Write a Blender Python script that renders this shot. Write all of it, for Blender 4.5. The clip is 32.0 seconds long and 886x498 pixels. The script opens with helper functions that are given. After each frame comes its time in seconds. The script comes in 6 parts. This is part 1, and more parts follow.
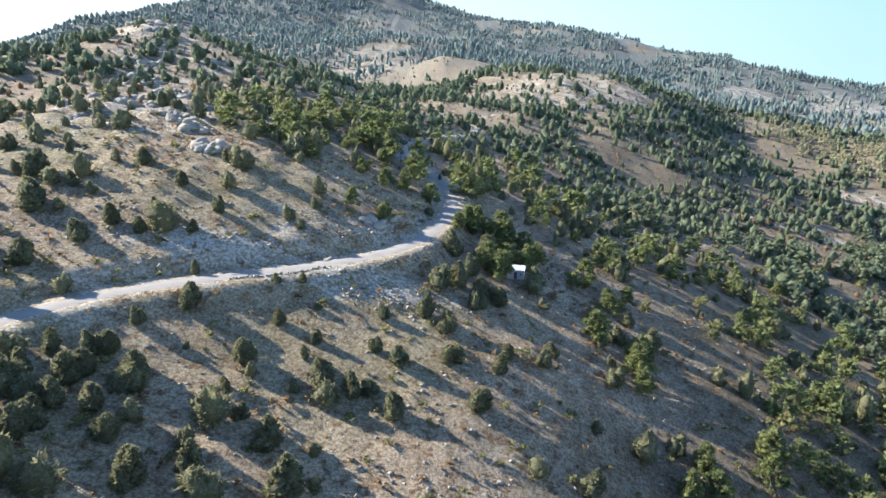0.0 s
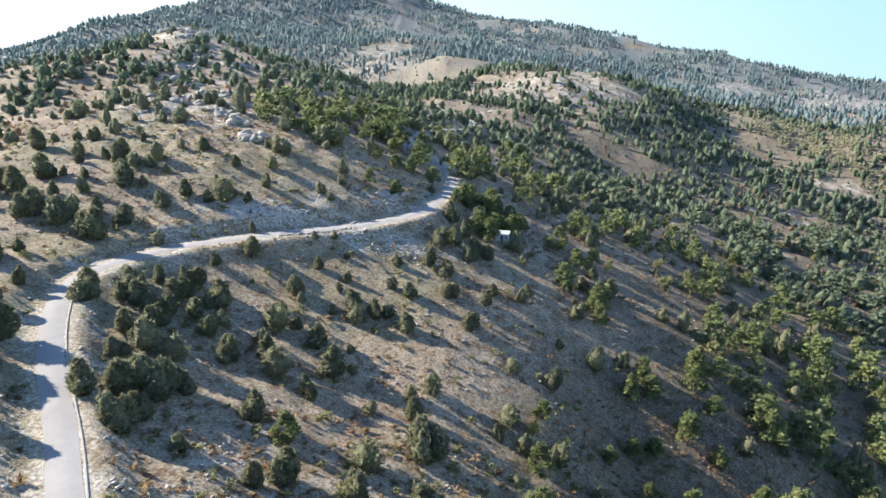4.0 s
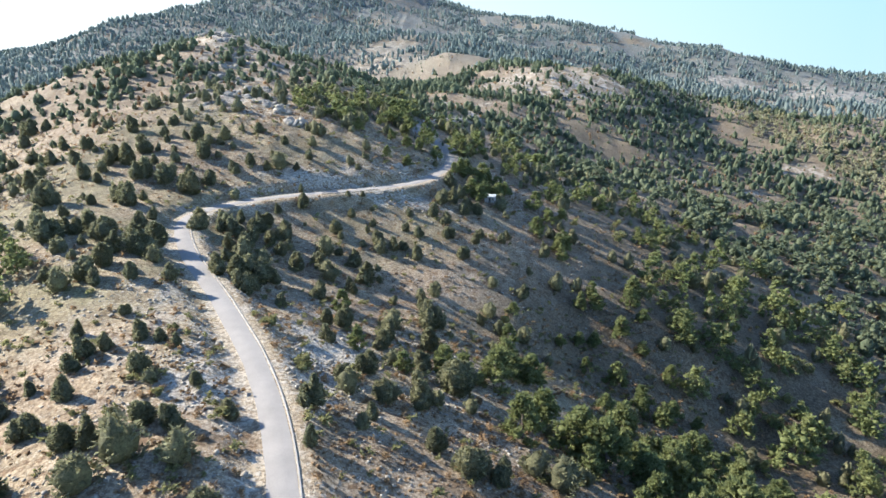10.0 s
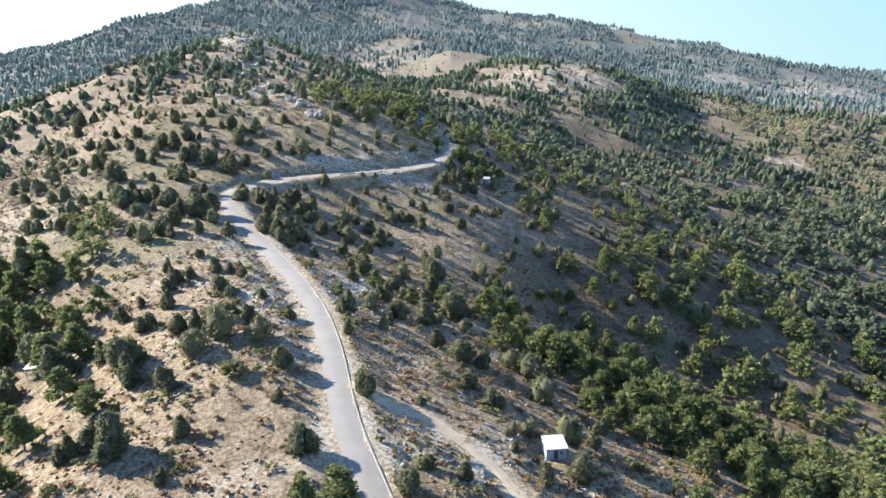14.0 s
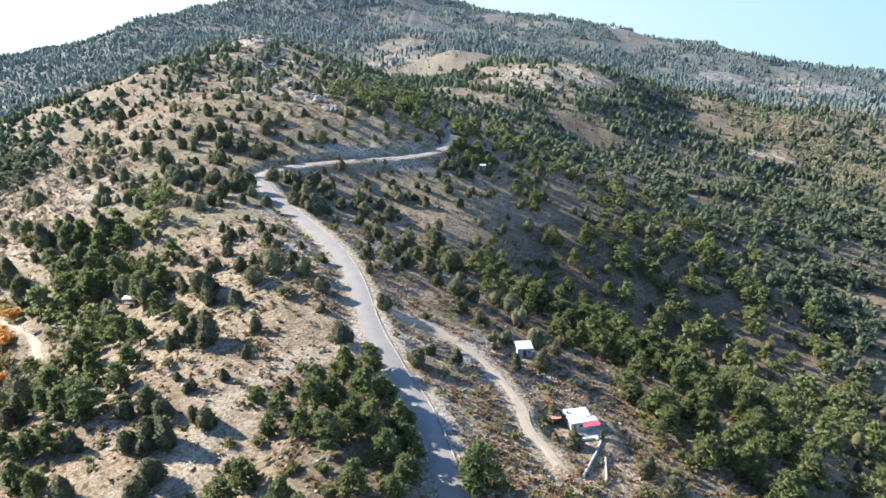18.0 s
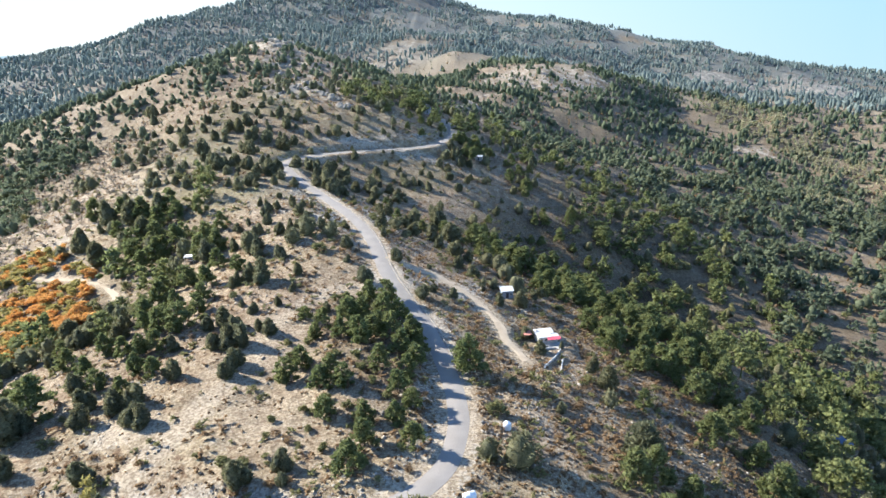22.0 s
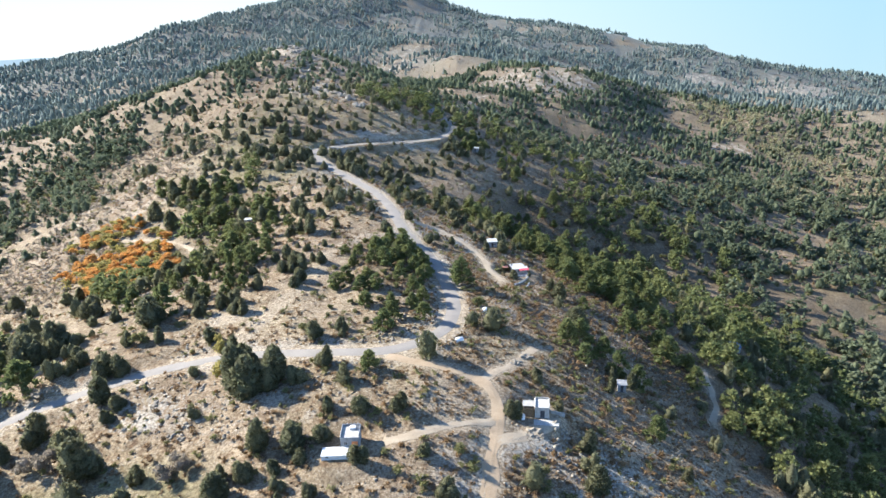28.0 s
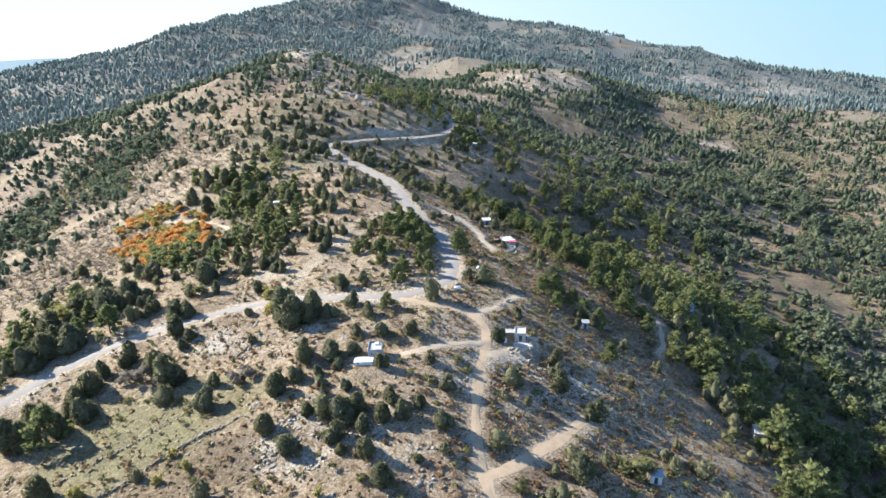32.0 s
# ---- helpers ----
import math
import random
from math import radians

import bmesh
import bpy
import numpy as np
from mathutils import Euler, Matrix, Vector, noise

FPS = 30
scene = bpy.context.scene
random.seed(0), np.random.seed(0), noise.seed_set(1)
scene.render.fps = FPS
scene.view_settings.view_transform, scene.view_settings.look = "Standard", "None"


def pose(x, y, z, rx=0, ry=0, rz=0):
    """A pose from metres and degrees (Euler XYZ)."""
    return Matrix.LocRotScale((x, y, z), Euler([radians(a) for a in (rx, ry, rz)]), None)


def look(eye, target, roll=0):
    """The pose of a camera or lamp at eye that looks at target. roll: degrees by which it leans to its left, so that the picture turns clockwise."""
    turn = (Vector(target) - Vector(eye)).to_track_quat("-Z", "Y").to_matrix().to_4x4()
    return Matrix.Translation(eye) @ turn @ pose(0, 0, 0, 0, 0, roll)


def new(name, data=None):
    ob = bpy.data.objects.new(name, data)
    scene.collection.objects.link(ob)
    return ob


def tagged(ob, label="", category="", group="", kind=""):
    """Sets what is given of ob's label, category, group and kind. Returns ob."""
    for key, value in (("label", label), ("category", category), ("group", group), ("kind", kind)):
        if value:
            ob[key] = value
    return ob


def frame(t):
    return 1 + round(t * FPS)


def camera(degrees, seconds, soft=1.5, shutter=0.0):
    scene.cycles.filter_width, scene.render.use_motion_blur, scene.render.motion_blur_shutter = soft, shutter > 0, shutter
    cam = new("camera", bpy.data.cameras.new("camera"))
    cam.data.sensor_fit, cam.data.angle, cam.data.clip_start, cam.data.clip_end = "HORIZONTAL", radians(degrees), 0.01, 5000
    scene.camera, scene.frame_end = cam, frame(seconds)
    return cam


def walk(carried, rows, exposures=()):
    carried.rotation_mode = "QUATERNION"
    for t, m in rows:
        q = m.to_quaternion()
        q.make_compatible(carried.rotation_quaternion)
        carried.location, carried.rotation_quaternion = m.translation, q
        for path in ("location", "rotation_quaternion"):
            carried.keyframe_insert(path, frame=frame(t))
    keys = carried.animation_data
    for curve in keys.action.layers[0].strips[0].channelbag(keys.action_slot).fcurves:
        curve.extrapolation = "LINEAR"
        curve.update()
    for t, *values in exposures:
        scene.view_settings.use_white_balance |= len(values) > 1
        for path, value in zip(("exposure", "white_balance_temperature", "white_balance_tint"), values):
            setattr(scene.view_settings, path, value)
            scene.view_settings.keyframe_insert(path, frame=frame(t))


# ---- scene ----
cam = camera(70.9, 32.0, 1.5)
PATH = [
    (0.0, (0.00, 0.00, 0.00), (0.00, 95.11, -30.90), 0.00),
    (1.5, (0.30, -15.79, 1.27), (0.12, 79.28, -29.73), -0.20),
    (3.0, (0.66, -31.51, 2.48), (0.28, 63.52, -28.66), -0.36),
    (4.5, (1.08, -47.18, 3.63), (0.49, 47.79, -27.67), -0.50),
    (6.0, (1.55, -62.81, 4.73), (0.75, 32.10, -26.75), -0.61),
    (8.0, (2.25, -83.63, 6.13), (1.15, 11.20, -25.59), -0.73),
    (10.0, (3.01, -104.44, 7.48), (1.62, -9.70, -24.49), -0.82),
    (12.0, (3.83, -125.28, 8.79), (2.15, -30.62, -23.41), -0.88),
    (14.0, (4.69, -146.18, 10.08), (2.73, -51.59, -22.31), -0.93),
    (16.0, (5.58, -167.18, 11.37), (3.35, -72.65, -21.16), -0.97),
    (18.0, (6.48, -188.31, 12.68), (4.00, -93.81, -19.93), -1.00),
    (20.0, (7.38, -209.61, 14.03), (4.68, -115.12, -18.60), -1.04),
    (22.0, (8.26, -231.10, 15.43), (5.36, -136.61, -17.15), -1.07),
    (24.0, (9.12, -252.83, 16.91), (6.05, -158.31, -15.58), -1.11),
    (26.0, (9.93, -274.83, 18.48), (6.72, -180.27, -13.89), -1.14),
    (28.0, (10.69, -297.13, 20.16), (7.35, -202.53, -12.10), -1.15),
    (30.0, (11.38, -319.77, 21.97), (7.93, -225.15, -10.22), -1.15),
    (32.0, (11.98, -342.77, 23.92), (8.44, -248.17, -8.30), -1.11),
]
walk(cam, [(t, look(eye, target, roll)) for t, eye, target, roll in PATH], [(0.0, 1.82, 6030, 10), (32.0, 1.62, 6030, 10)])

# world, sun and exposure
SUN_AZ, SUN_EL = 160.0, 30.0          # degrees: from +x towards +y, and above the horizon
world = bpy.data.worlds.new("sky")
scene.world = world
world.use_nodes = True
wn, wl = world.node_tree.nodes, world.node_tree.links
sky = wn.new("ShaderNodeTexSky")
sky.sky_type = "NISHITA"
sky.sun_disc = False
sky.sun_elevation = radians(SUN_EL)
sky.sun_rotation = radians(90.0 - SUN_AZ)
sky.altitude = 1400.0
sky.air_density, sky.dust_density, sky.ozone_density = 1.0, 0.1, 4.0
wl.new(sky.outputs[0], wn["Background"].inputs[0])
wn["Background"].inputs[1].default_value = 0.12
sun_way = Vector((math.cos(radians(SUN_AZ)) * math.cos(radians(SUN_EL)), math.sin(radians(SUN_AZ)) * math.cos(radians(SUN_EL)), math.sin(radians(SUN_EL))))
sun = new("sun", bpy.data.lights.new("sun", "SUN"))
sun.data.energy, sun.data.angle, sun.data.color = 5.0, radians(0.55), (1.0, 0.925, 0.80)
sun.matrix_world = look(sun_way * 500, (0, 0, 0))

# ---- materials ----
def shader(name, rough=0.85, metal=0.0):
    m = bpy.data.materials.new(name)
    m.use_nodes = True
    b = m.node_tree.nodes["Principled BSDF"]
    b.inputs["Roughness"].default_value = rough
    b.inputs["Metallic"].default_value = metal
    b.inputs["Specular IOR Level"].default_value = 0.25
    return m, m.node_tree.nodes, m.node_tree.links, b


def rgb(c):
    return (c[0], c[1], c[2], 1.0)


def noise_node(n, l, scale, detail=4.0, rough=0.6, where="Object"):
    tc = n.new("ShaderNodeTexCoord")
    t = n.new("ShaderNodeTexNoise")
    t.inputs["Scale"].default_value, t.inputs["Detail"].default_value, t.inputs["Roughness"].default_value = scale, detail, rough
    l.new(tc.outputs[where], t.inputs["Vector"])
    return t


def ramp(n, l, fac, lo, hi, a=0.35, b=0.65):
    r = n.new("ShaderNodeValToRGB")
    r.color_ramp.elements[0].position, r.color_ramp.elements[1].position = a, b
    r.color_ramp.elements[0].color, r.color_ramp.elements[1].color = rgb(lo), rgb(hi)
    l.new(fac, r.inputs[0])
    return r.outputs[0]


def mix(n, l, fac, a, b, kind="MIX"):
    m = n.new("ShaderNodeMix")
    m.data_type, m.blend_type = "RGBA", kind
    for value, slot in ((fac, 0), (a, 6), (b, 7)):
        if isinstance(value, (int, float)):
            m.inputs[slot].default_value = value
        elif isinstance(value, tuple):
            m.inputs[slot].default_value = rgb(value)
        else:
            l.new(value, m.inputs[slot])
    return m.outputs[2]


def bump(n, l, b, height, strength=0.4, dist=0.1):
    k = n.new("ShaderNodeBump")
    k.inputs["Strength"].default_value, k.inputs["Distance"].default_value = strength, dist
    l.new(height, k.inputs["Height"])
    l.new(k.outputs[0], b.inputs["Normal"])


def plain(name, lo, hi, scale=3.0, rough=0.8, metal=0.0, strength=0.25, dist=0.02):
    """Paint, plaster, wood or metal with stains at two scales and a fine relief."""
    m, n, l, b = shader(name, rough, metal)
    big, fine = noise_node(n, l, scale), noise_node(n, l, scale * 9, 3.0)
    c = mix(n, l, 0.3, ramp(n, l, big.outputs[0], lo, hi), ramp(n, l, fine.outputs[0], lo, hi, 0.3, 0.7))
    l.new(c, b.inputs["Base Color"])
    bump(n, l, b, fine.outputs[0], strength, dist)
    return m


def foliage(name, lo, hi, tip=(0.2, 0.2, 0.08)):
    """Leaf clumps: each clump and each plant takes its own green."""
    m, n, l, b = shader(name, 0.75)
    geo, info = n.new("ShaderNodeNewGeometry"), n.new("ShaderNodeObjectInfo")
    c = ramp(n, l, geo.outputs["Random Per Island"], lo, hi, 0.0, 1.0)
    single, grove = noise_node(n, l, 0.22, 1.0), noise_node(n, l, 0.03, 2.0)
    c = mix(n, l, 0.5, c, ramp(n, l, single.outputs[0], lo, hi, 0.36, 0.64))
    c = mix(n, l, 0.25, c, ramp(n, l, grove.outputs[0], lo, hi, 0.35, 0.65))
    pick = n.new("ShaderNodeMath")
    pick.operation = "MULTIPLY"
    pick.inputs[1].default_value = 0.3
    l.new(info.outputs["Random"], pick.inputs[0])
    c = mix(n, l, pick.outputs[0], c, tip)
    # tufts and sprays of needles, a hand's width across, over the whole crown
    spray = n.new("ShaderNodeTexNoise")
    spray.inputs["Scale"].default_value, spray.inputs["Detail"].default_value, spray.inputs["Roughness"].default_value = 2.6, 4.0, 0.75
    l.new(geo.outputs["Position"], spray.inputs["Vector"])
    c = mix(n, l, 0.8, c, ramp(n, l, spray.outputs[0], (0.72, 0.73, 0.75), (1.95, 1.92, 1.86), 0.36, 0.64), "MULTIPLY")
    bump(n, l, b, spray.outputs[0], 0.9, 0.25)
    l.new(c, b.inputs["Base Color"])
    b.inputs["Specular IOR Level"].default_value = 0.12
    # thin leaves let part of the light through
    thin, both = n.new("ShaderNodeBsdfTranslucent"), n.new("ShaderNodeMixShader")
    l.new(c, thin.inputs["Color"])
    both.inputs[0].default_value = 0.5
    l.new(b.outputs[0], both.inputs[1])
    l.new(thin.outputs[0], both.inputs[2])
    l.new(both.outputs[0], n["Material Output"].inputs["Surface"])
    return m


def ground_material():
    m, n, l, b = shader("hill_ground", 0.95)
    zone = n.new("ShaderNodeAttribute")
    zone.attribute_name = "zone"
    sep = n.new("ShaderNodeSeparateColor")
    l.new(zone.outputs["Color"], sep.inputs[0])
    big, mid, fine, grit = (noise_node(n, l, s, d, 0.65) for s, d in ((0.018, 5.0), (0.11, 6.0), (0.7, 6.0), (3.2, 4.0)))
    soil = ramp(n, l, mid.outputs[0], (0.212, 0.150, 0.092), (0.332, 0.256, 0.168), 0.38, 0.60)
    straw = ramp(n, l, fine.outputs[0], (0.205, 0.158, 0.092), (0.370, 0.296, 0.184), 0.36, 0.64)
    c = mix(n, l, ramp(n, l, big.outputs[0], (0, 0, 0), (1, 1, 1), 0.42, 0.6), soil, straw)
    # dead scrub, a darker rusty brown in small patches
    tuft = noise_node(n, l, 0.42, 7.0, 0.72)
    scrub = ramp(n, l, tuft.outputs[0], (1, 1, 1), (0, 0, 0), 0.40, 0.47)
    c = mix(n, l, scrub, c, (0.150, 0.094, 0.050))
    dust = ramp(n, l, tuft.outputs[0], (0, 0, 0), (0.45, 0.45, 0.45), 0.55, 0.66)
    c = mix(n, l, dust, c, (0.410, 0.340, 0.245))
    green = ramp(n, l, fine.outputs[0], (0.130, 0.122, 0.058), (0.238, 0.214, 0.108), 0.3, 0.7)
    c = mix(n, l, sep.outputs[1], c, green)
    litter = ramp(n, l, fine.outputs[0], (0.070, 0.052, 0.030), (0.185, 0.140, 0.084), 0.35, 0.7)
    c = mix(n, l, sep.outputs[2], c, litter)
    # beyond the near hills low evergreen scrub covers the soil; its colour holds painted haze
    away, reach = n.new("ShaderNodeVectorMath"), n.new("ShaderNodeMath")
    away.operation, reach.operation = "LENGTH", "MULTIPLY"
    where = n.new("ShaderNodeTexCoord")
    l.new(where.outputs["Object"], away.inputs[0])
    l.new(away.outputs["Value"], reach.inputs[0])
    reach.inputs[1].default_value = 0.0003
    hazy_cover = n.new("ShaderNodeMath")
    hazy_cover.operation = "MULTIPLY"
    l.new(ramp(n, l, reach.outputs[0], (0, 0, 0), (0.85, 0.85, 0.85), 0.15, 0.42), hazy_cover.inputs[0])
    l.new(ramp(n, l, noise_node(n, l, 0.012, 6.0, 0.7).outputs[0], (1, 1, 1), (0.25, 0.25, 0.25), 0.5, 0.62), hazy_cover.inputs[1])
    c = mix(n, l, hazy_cover.outputs[0], c, (0.130, 0.150, 0.142))
    # limestone rubble shows where the zone is stony, in a broken pattern
    vor = n.new("ShaderNodeTexVoronoi")
    vor.inputs["Scale"].default_value = 0.9
    tc = n.new("ShaderNodeTexCoord")
    l.new(tc.outputs["Object"], vor.inputs["Vector"])
    stone = mix(n, l, 0.5, ramp(n, l, grit.outputs[0], (0.270, 0.245, 0.200), (0.460, 0.430, 0.365), 0.3, 0.7), (0.410, 0.360, 0.285))
    spots = n.new("ShaderNodeMath")
    spots.operation = "MULTIPLY_ADD"
    l.new(mid.outputs[0], spots.inputs[0])
    spots.inputs[1].default_value = 1.6
    spots.inputs[2].default_value = -0.62
    add = n.new("ShaderNodeMath")
    add.operation = "ADD"
    l.new(spots.outputs[0], add.inputs[0])
    l.new(sep.outputs[0], add.inputs[1])
    cut = n.new("ShaderNodeMath")
    cut.operation = "SUBTRACT"
    l.new(add.outputs[0], cut.inputs[0])
    l.new(vor.outputs["Distance"], cut.inputs[1])
    c = mix(n, l, ramp(n, l, cut.outputs[0], (0, 0, 0), (1, 1, 1), 0.35, 0.55), c, stone)
    ledge, shows = noise_node(n, l, 0.10, 7.0, 0.72), n.new("ShaderNodeMath")
    shows.operation = "MULTIPLY"
    l.new(ramp(n, l, ledge.outputs[0], (0, 0, 0), (0.9, 0.9, 0.9), 0.50, 0.56), shows.inputs[0])
    l.new(ramp(n, l, sep.outputs[0], (0, 0, 0), (1, 1, 1), 0.15, 0.6), shows.inputs[1])
    c = mix(n, l, shows.outputs[0], c, stone)
    c = mix(n, l, ramp(n, l, ledge.outputs[0], (0.38, 0.38, 0.38), (0, 0, 0), 0.40, 0.46), c, (0.145, 0.110, 0.066))
    bare = ramp(n, l, fine.outputs[0], (0.310, 0.248, 0.168), (0.460, 0.384, 0.276), 0.3, 0.7)
    c = mix(n, l, zone.outputs["Alpha"], c, bare)
    # grit, pebbles and dry tufts, a hand's width to a pace across
    tooth = noise_node(n, l, 1.5, 5.0, 0.75)
    c = mix(n, l, 0.85, c, ramp(n, l, tooth.outputs[0], (0.42, 0.38, 0.34), (1.14, 1.14, 1.13), 0.42, 0.58), "MULTIPLY")
    pebble = n.new("ShaderNodeTexVoronoi")
    pebble.inputs["Scale"].default_value = 2.2
    l.new(tc.outputs["Object"], pebble.inputs["Vector"])
    few = n.new("ShaderNodeMath")
    few.operation = "MULTIPLY"
    l.new(ramp(n, l, pebble.outputs["Distance"], (1, 1, 1), (0, 0, 0), 0.20, 0.27), few.inputs[0])
    l.new(ramp(n, l, tuft.outputs[0], (0.05, 0.05, 0.05), (1, 1, 1), 0.42, 0.62), few.inputs[1])
    open_soil = n.new("ShaderNodeMath")
    open_soil.operation = "MULTIPLY"
    l.new(few.outputs[0], open_soil.inputs[0])
    covered = n.new("ShaderNodeMath")
    covered.operation = "MAXIMUM"
    l.new(sep.outputs[1], covered.inputs[0])
    l.new(sep.outputs[2], covered.inputs[1])
    l.new(ramp(n, l, covered.outputs[0], (1, 1, 1), (0.12, 0.12, 0.12), 0.2, 0.8), open_soil.inputs[1])
    c = mix(n, l, open_soil.outputs[0], c, (0.41, 0.37, 0.295))
    l.new(c, b.inputs["Base Color"])
    both = n.new("ShaderNodeMath")
    both.operation = "ADD"
    l.new(tooth.outputs[0], both.inputs[0])
    l.new(grit.outputs[0], both.inputs[1])
    bump(n, l, b, both.outputs[0], 0.75, 0.3)
    return m


def asphalt_material():
    m, n, l, b = shader("old_asphalt", 0.9)
    big, fine = noise_node(n, l, 0.25, 5.0), noise_node(n, l, 6.0, 4.0)
    c = ramp(n, l, big.outputs[0], (0.205, 0.184, 0.160), (0.270, 0.245, 0.214), 0.3, 0.7)
    c = mix(n, l, 0.35, c, ramp(n, l, fine.outputs[0], (0.155, 0.139, 0.120), (0.295, 0.268, 0.234), 0.3, 0.7))
    l.new(c, b.inputs["Base Color"])
    bump(n, l, b, fine.outputs[0], 0.3, 0.03)
    return m


def track_material(name, lo, hi):
    m, n, l, b = shader(name, 0.95)
    big, fine = noise_node(n, l, 0.35, 5.0), noise_node(n, l, 4.0, 5.0)
    c = ramp(n, l, big.outputs[0], lo, hi, 0.3, 0.7)
    c = mix(n, l, 0.35, c, ramp(n, l, fine.outputs[0], tuple(v * 0.6 for v in lo), hi, 0.3, 0.7))
    l.new(c, b.inputs["Base Color"])
    bump(n, l, b, fine.outputs[0], 0.6, 0.1)
    return m


def stone_material(name, lo, hi):
    m, n, l, b = shader(name, 0.9)
    geo = n.new("ShaderNodeNewGeometry")
    fine = noise_node(n, l, 2.5, 5.0)
    c = ramp(n, l, geo.outputs["Random Per Island"], lo, hi, 0.0, 1.0)
    c = mix(n, l, 0.4, c, ramp(n, l, fine.outputs[0], tuple(v * 0.55 for v in lo), hi, 0.3, 0.7))
    l.new(c, b.inputs["Base Color"])
    bump(n, l, b, fine.outputs[0], 0.6, 0.06)
    return m


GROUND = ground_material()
ASPHALT = asphalt_material()
GRAVEL = track_material("pale_gravel", (0.30, 0.235, 0.160), (0.44, 0.362, 0.258))
DIRT = track_material("ochre_dirt", (0.305, 0.222, 0.138), (0.44, 0.335, 0.220))
STONE = stone_material("limestone", (0.178, 0.156, 0.122), (0.335, 0.298, 0.238))
GUTTER = track_material("gutter_concrete", (0.22, 0.20, 0.17), (0.32, 0.29, 0.25))
BARK = plain("bark", (0.10, 0.075, 0.055), (0.20, 0.155, 0.115), 4.0, 0.95, 0.0, 0.6, 0.04)
JUNIPER = foliage("juniper_needles", (0.082, 0.088, 0.052), (0.185, 0.182, 0.104), (0.190, 0.166, 0.086))
PINE = foliage("pine_needles", (0.072, 0.092, 0.038), (0.200, 0.216, 0.086), (0.205, 0.200, 0.080))
# far mountain needles are paled and blued: haze put into their colour
HAZEWOOD = foliage("hazed_needles", (0.100, 0.130, 0.126), (0.188, 0.224, 0.206), (0.172, 0.204, 0.180))
SLOPEWOOD = foliage("slope_needles", (0.066, 0.086, 0.052), (0.150, 0.172, 0.104), (0.158, 0.164, 0.096))
SCRUB = foliage("thorn_scrub", (0.140, 0.088, 0.050), (0.285, 0.190, 0.104), (0.21, 0.165, 0.075))
OLIVE = foliage("oak_scrub", (0.100, 0.104, 0.046), (0.200, 0.196, 0.086), (0.215, 0.190, 0.080))
ORANGE = foliage("autumn_leaves", (0.40, 0.19, 0.055), (0.58, 0.37, 0.125), (0.50, 0.25, 0.07))
YELLOW = foliage("yellow_leaves", (0.25, 0.215, 0.075), (0.40, 0.33, 0.115), (0.30, 0.30, 0.11))
PALE = foliage("poplar_leaves", (0.180, 0.176, 0.108), (0.300, 0.288, 0.176), (0.31, 0.28, 0.15))
GREYBUSH = foliage("bare_twigs", (0.176, 0.149, 0.115), (0.284, 0.243, 0.189), (0.270, 0.230, 0.176))

# ---- the lie of the land: sums of soft mounds on four lattices, from mountains to knolls ----
BASE = -62.20
MOUNTAINS = [
    (-10.1, -17.1, -11.3, 2.8, 10.4, -13.2, -23.1, -15.7, -11.9, -5.2),
    (-31.2, -27.7, -11.4, -14.7, 12.7, -15.4, -22.4, -4.9, -17.2, -16),
    (-31.4, -20.4, -25, -30.8, 31.7, -38.5, -32.3, 14.8, -7.7, -16.1),
    (-11.2, -8.7, -9.8, 4.9, 45.7, -21.5, -16.2, 12.3, -5.1, -5.8),
    (-8.9, -17, -2.7, -12, -2.6, 16.3, 0.9, -32.3, -24.4, -4.2),
    (-6.7, 22.1, 24.2, -23.1, 59.1, 5.6, -38.5, -13.5, -28.9, -5.7),
    (-9.6, 26.9, 45.7, 6.6, 14.4, 0.3, 0.2, 36.6, -18.8, 4.3),
    (-6.5, 9.8, 41.5, 73.3, -12.8, 27.3, 69.8, -23.4, -19, 12.8),
    (-2.8, -9.9, 1.1, 115.3, 117, 23.4, 0.2, -43.2, -13, 3.9),
]
HILLS = [
    (2.3, -1.6, -6.5, 4.8, 0.3, -6.8, -1, 0.4),
    (5.6, -6.1, -9, 15.8, 1.9, -12.8, 1.9, 3.7),
    (1.7, -18.8, 0.5, 12.2, -10.8, -10.5, 6.1, 6.4),
    (-3.6, -18, 8.2, 6.7, -4.3, -2.6, -4.9, 1.4),
    (-5.9, 10.1, 16.2, -0.3, 1.6, 1, -10, 0.3),
    (-12.7, 23.1, 21.8, -9.8, -4.8, -13.9, -8.1, 5.6),
    (-4.7, 3.6, -7.6, -1.5, 18.5, -8, 1.6, 9.3),
    (5.3, -9.6, -27.1, -6.5, 13, -0.4, 3.4, 3.8),
    (0.1, 5.4, -5.4, -5.8, 0.8, -0, 0.8, -2.8),
]
SLOPES = [
    (0.1, -0.1, -1, -2, -1.5, 0.3, 0.1, -0.6, -0.2, 0),
    (0.3, -0.5, -3.4, -3.5, 1.2, -0.2, -1.4, -0.8, -0.1, 0.1),
    (0.6, 0.4, -0.6, 1.6, 4.3, 3.2, 2.8, -1.6, -1.8, -0.1),
    (-0.2, -2.2, -4.5, 2.3, 3.7, 2.9, 3.6, -5.2, -3.6, 0.1),
    (-3.4, -1, 3.9, 2.5, -3.4, -5.3, -7.5, 0.1, 3.9, 1.2),
    (-8.1, -1.2, 6.5, -0.8, -2.3, 1.4, 0.3, 2.6, 0.4, -2.2),
    (-0.6, -0.6, 1.7, 2.9, 2.2, 1.4, 0.6, -2.6, -1.5, -2.5),
    (2.5, -1.1, -2.5, -1.2, -0.4, -0.3, 0.2, 4, 7, 1),
    (1, 1.8, 2.1, 0.2, -1.4, -1.5, -1.6, -1.1, 0.2, -1.9),
]
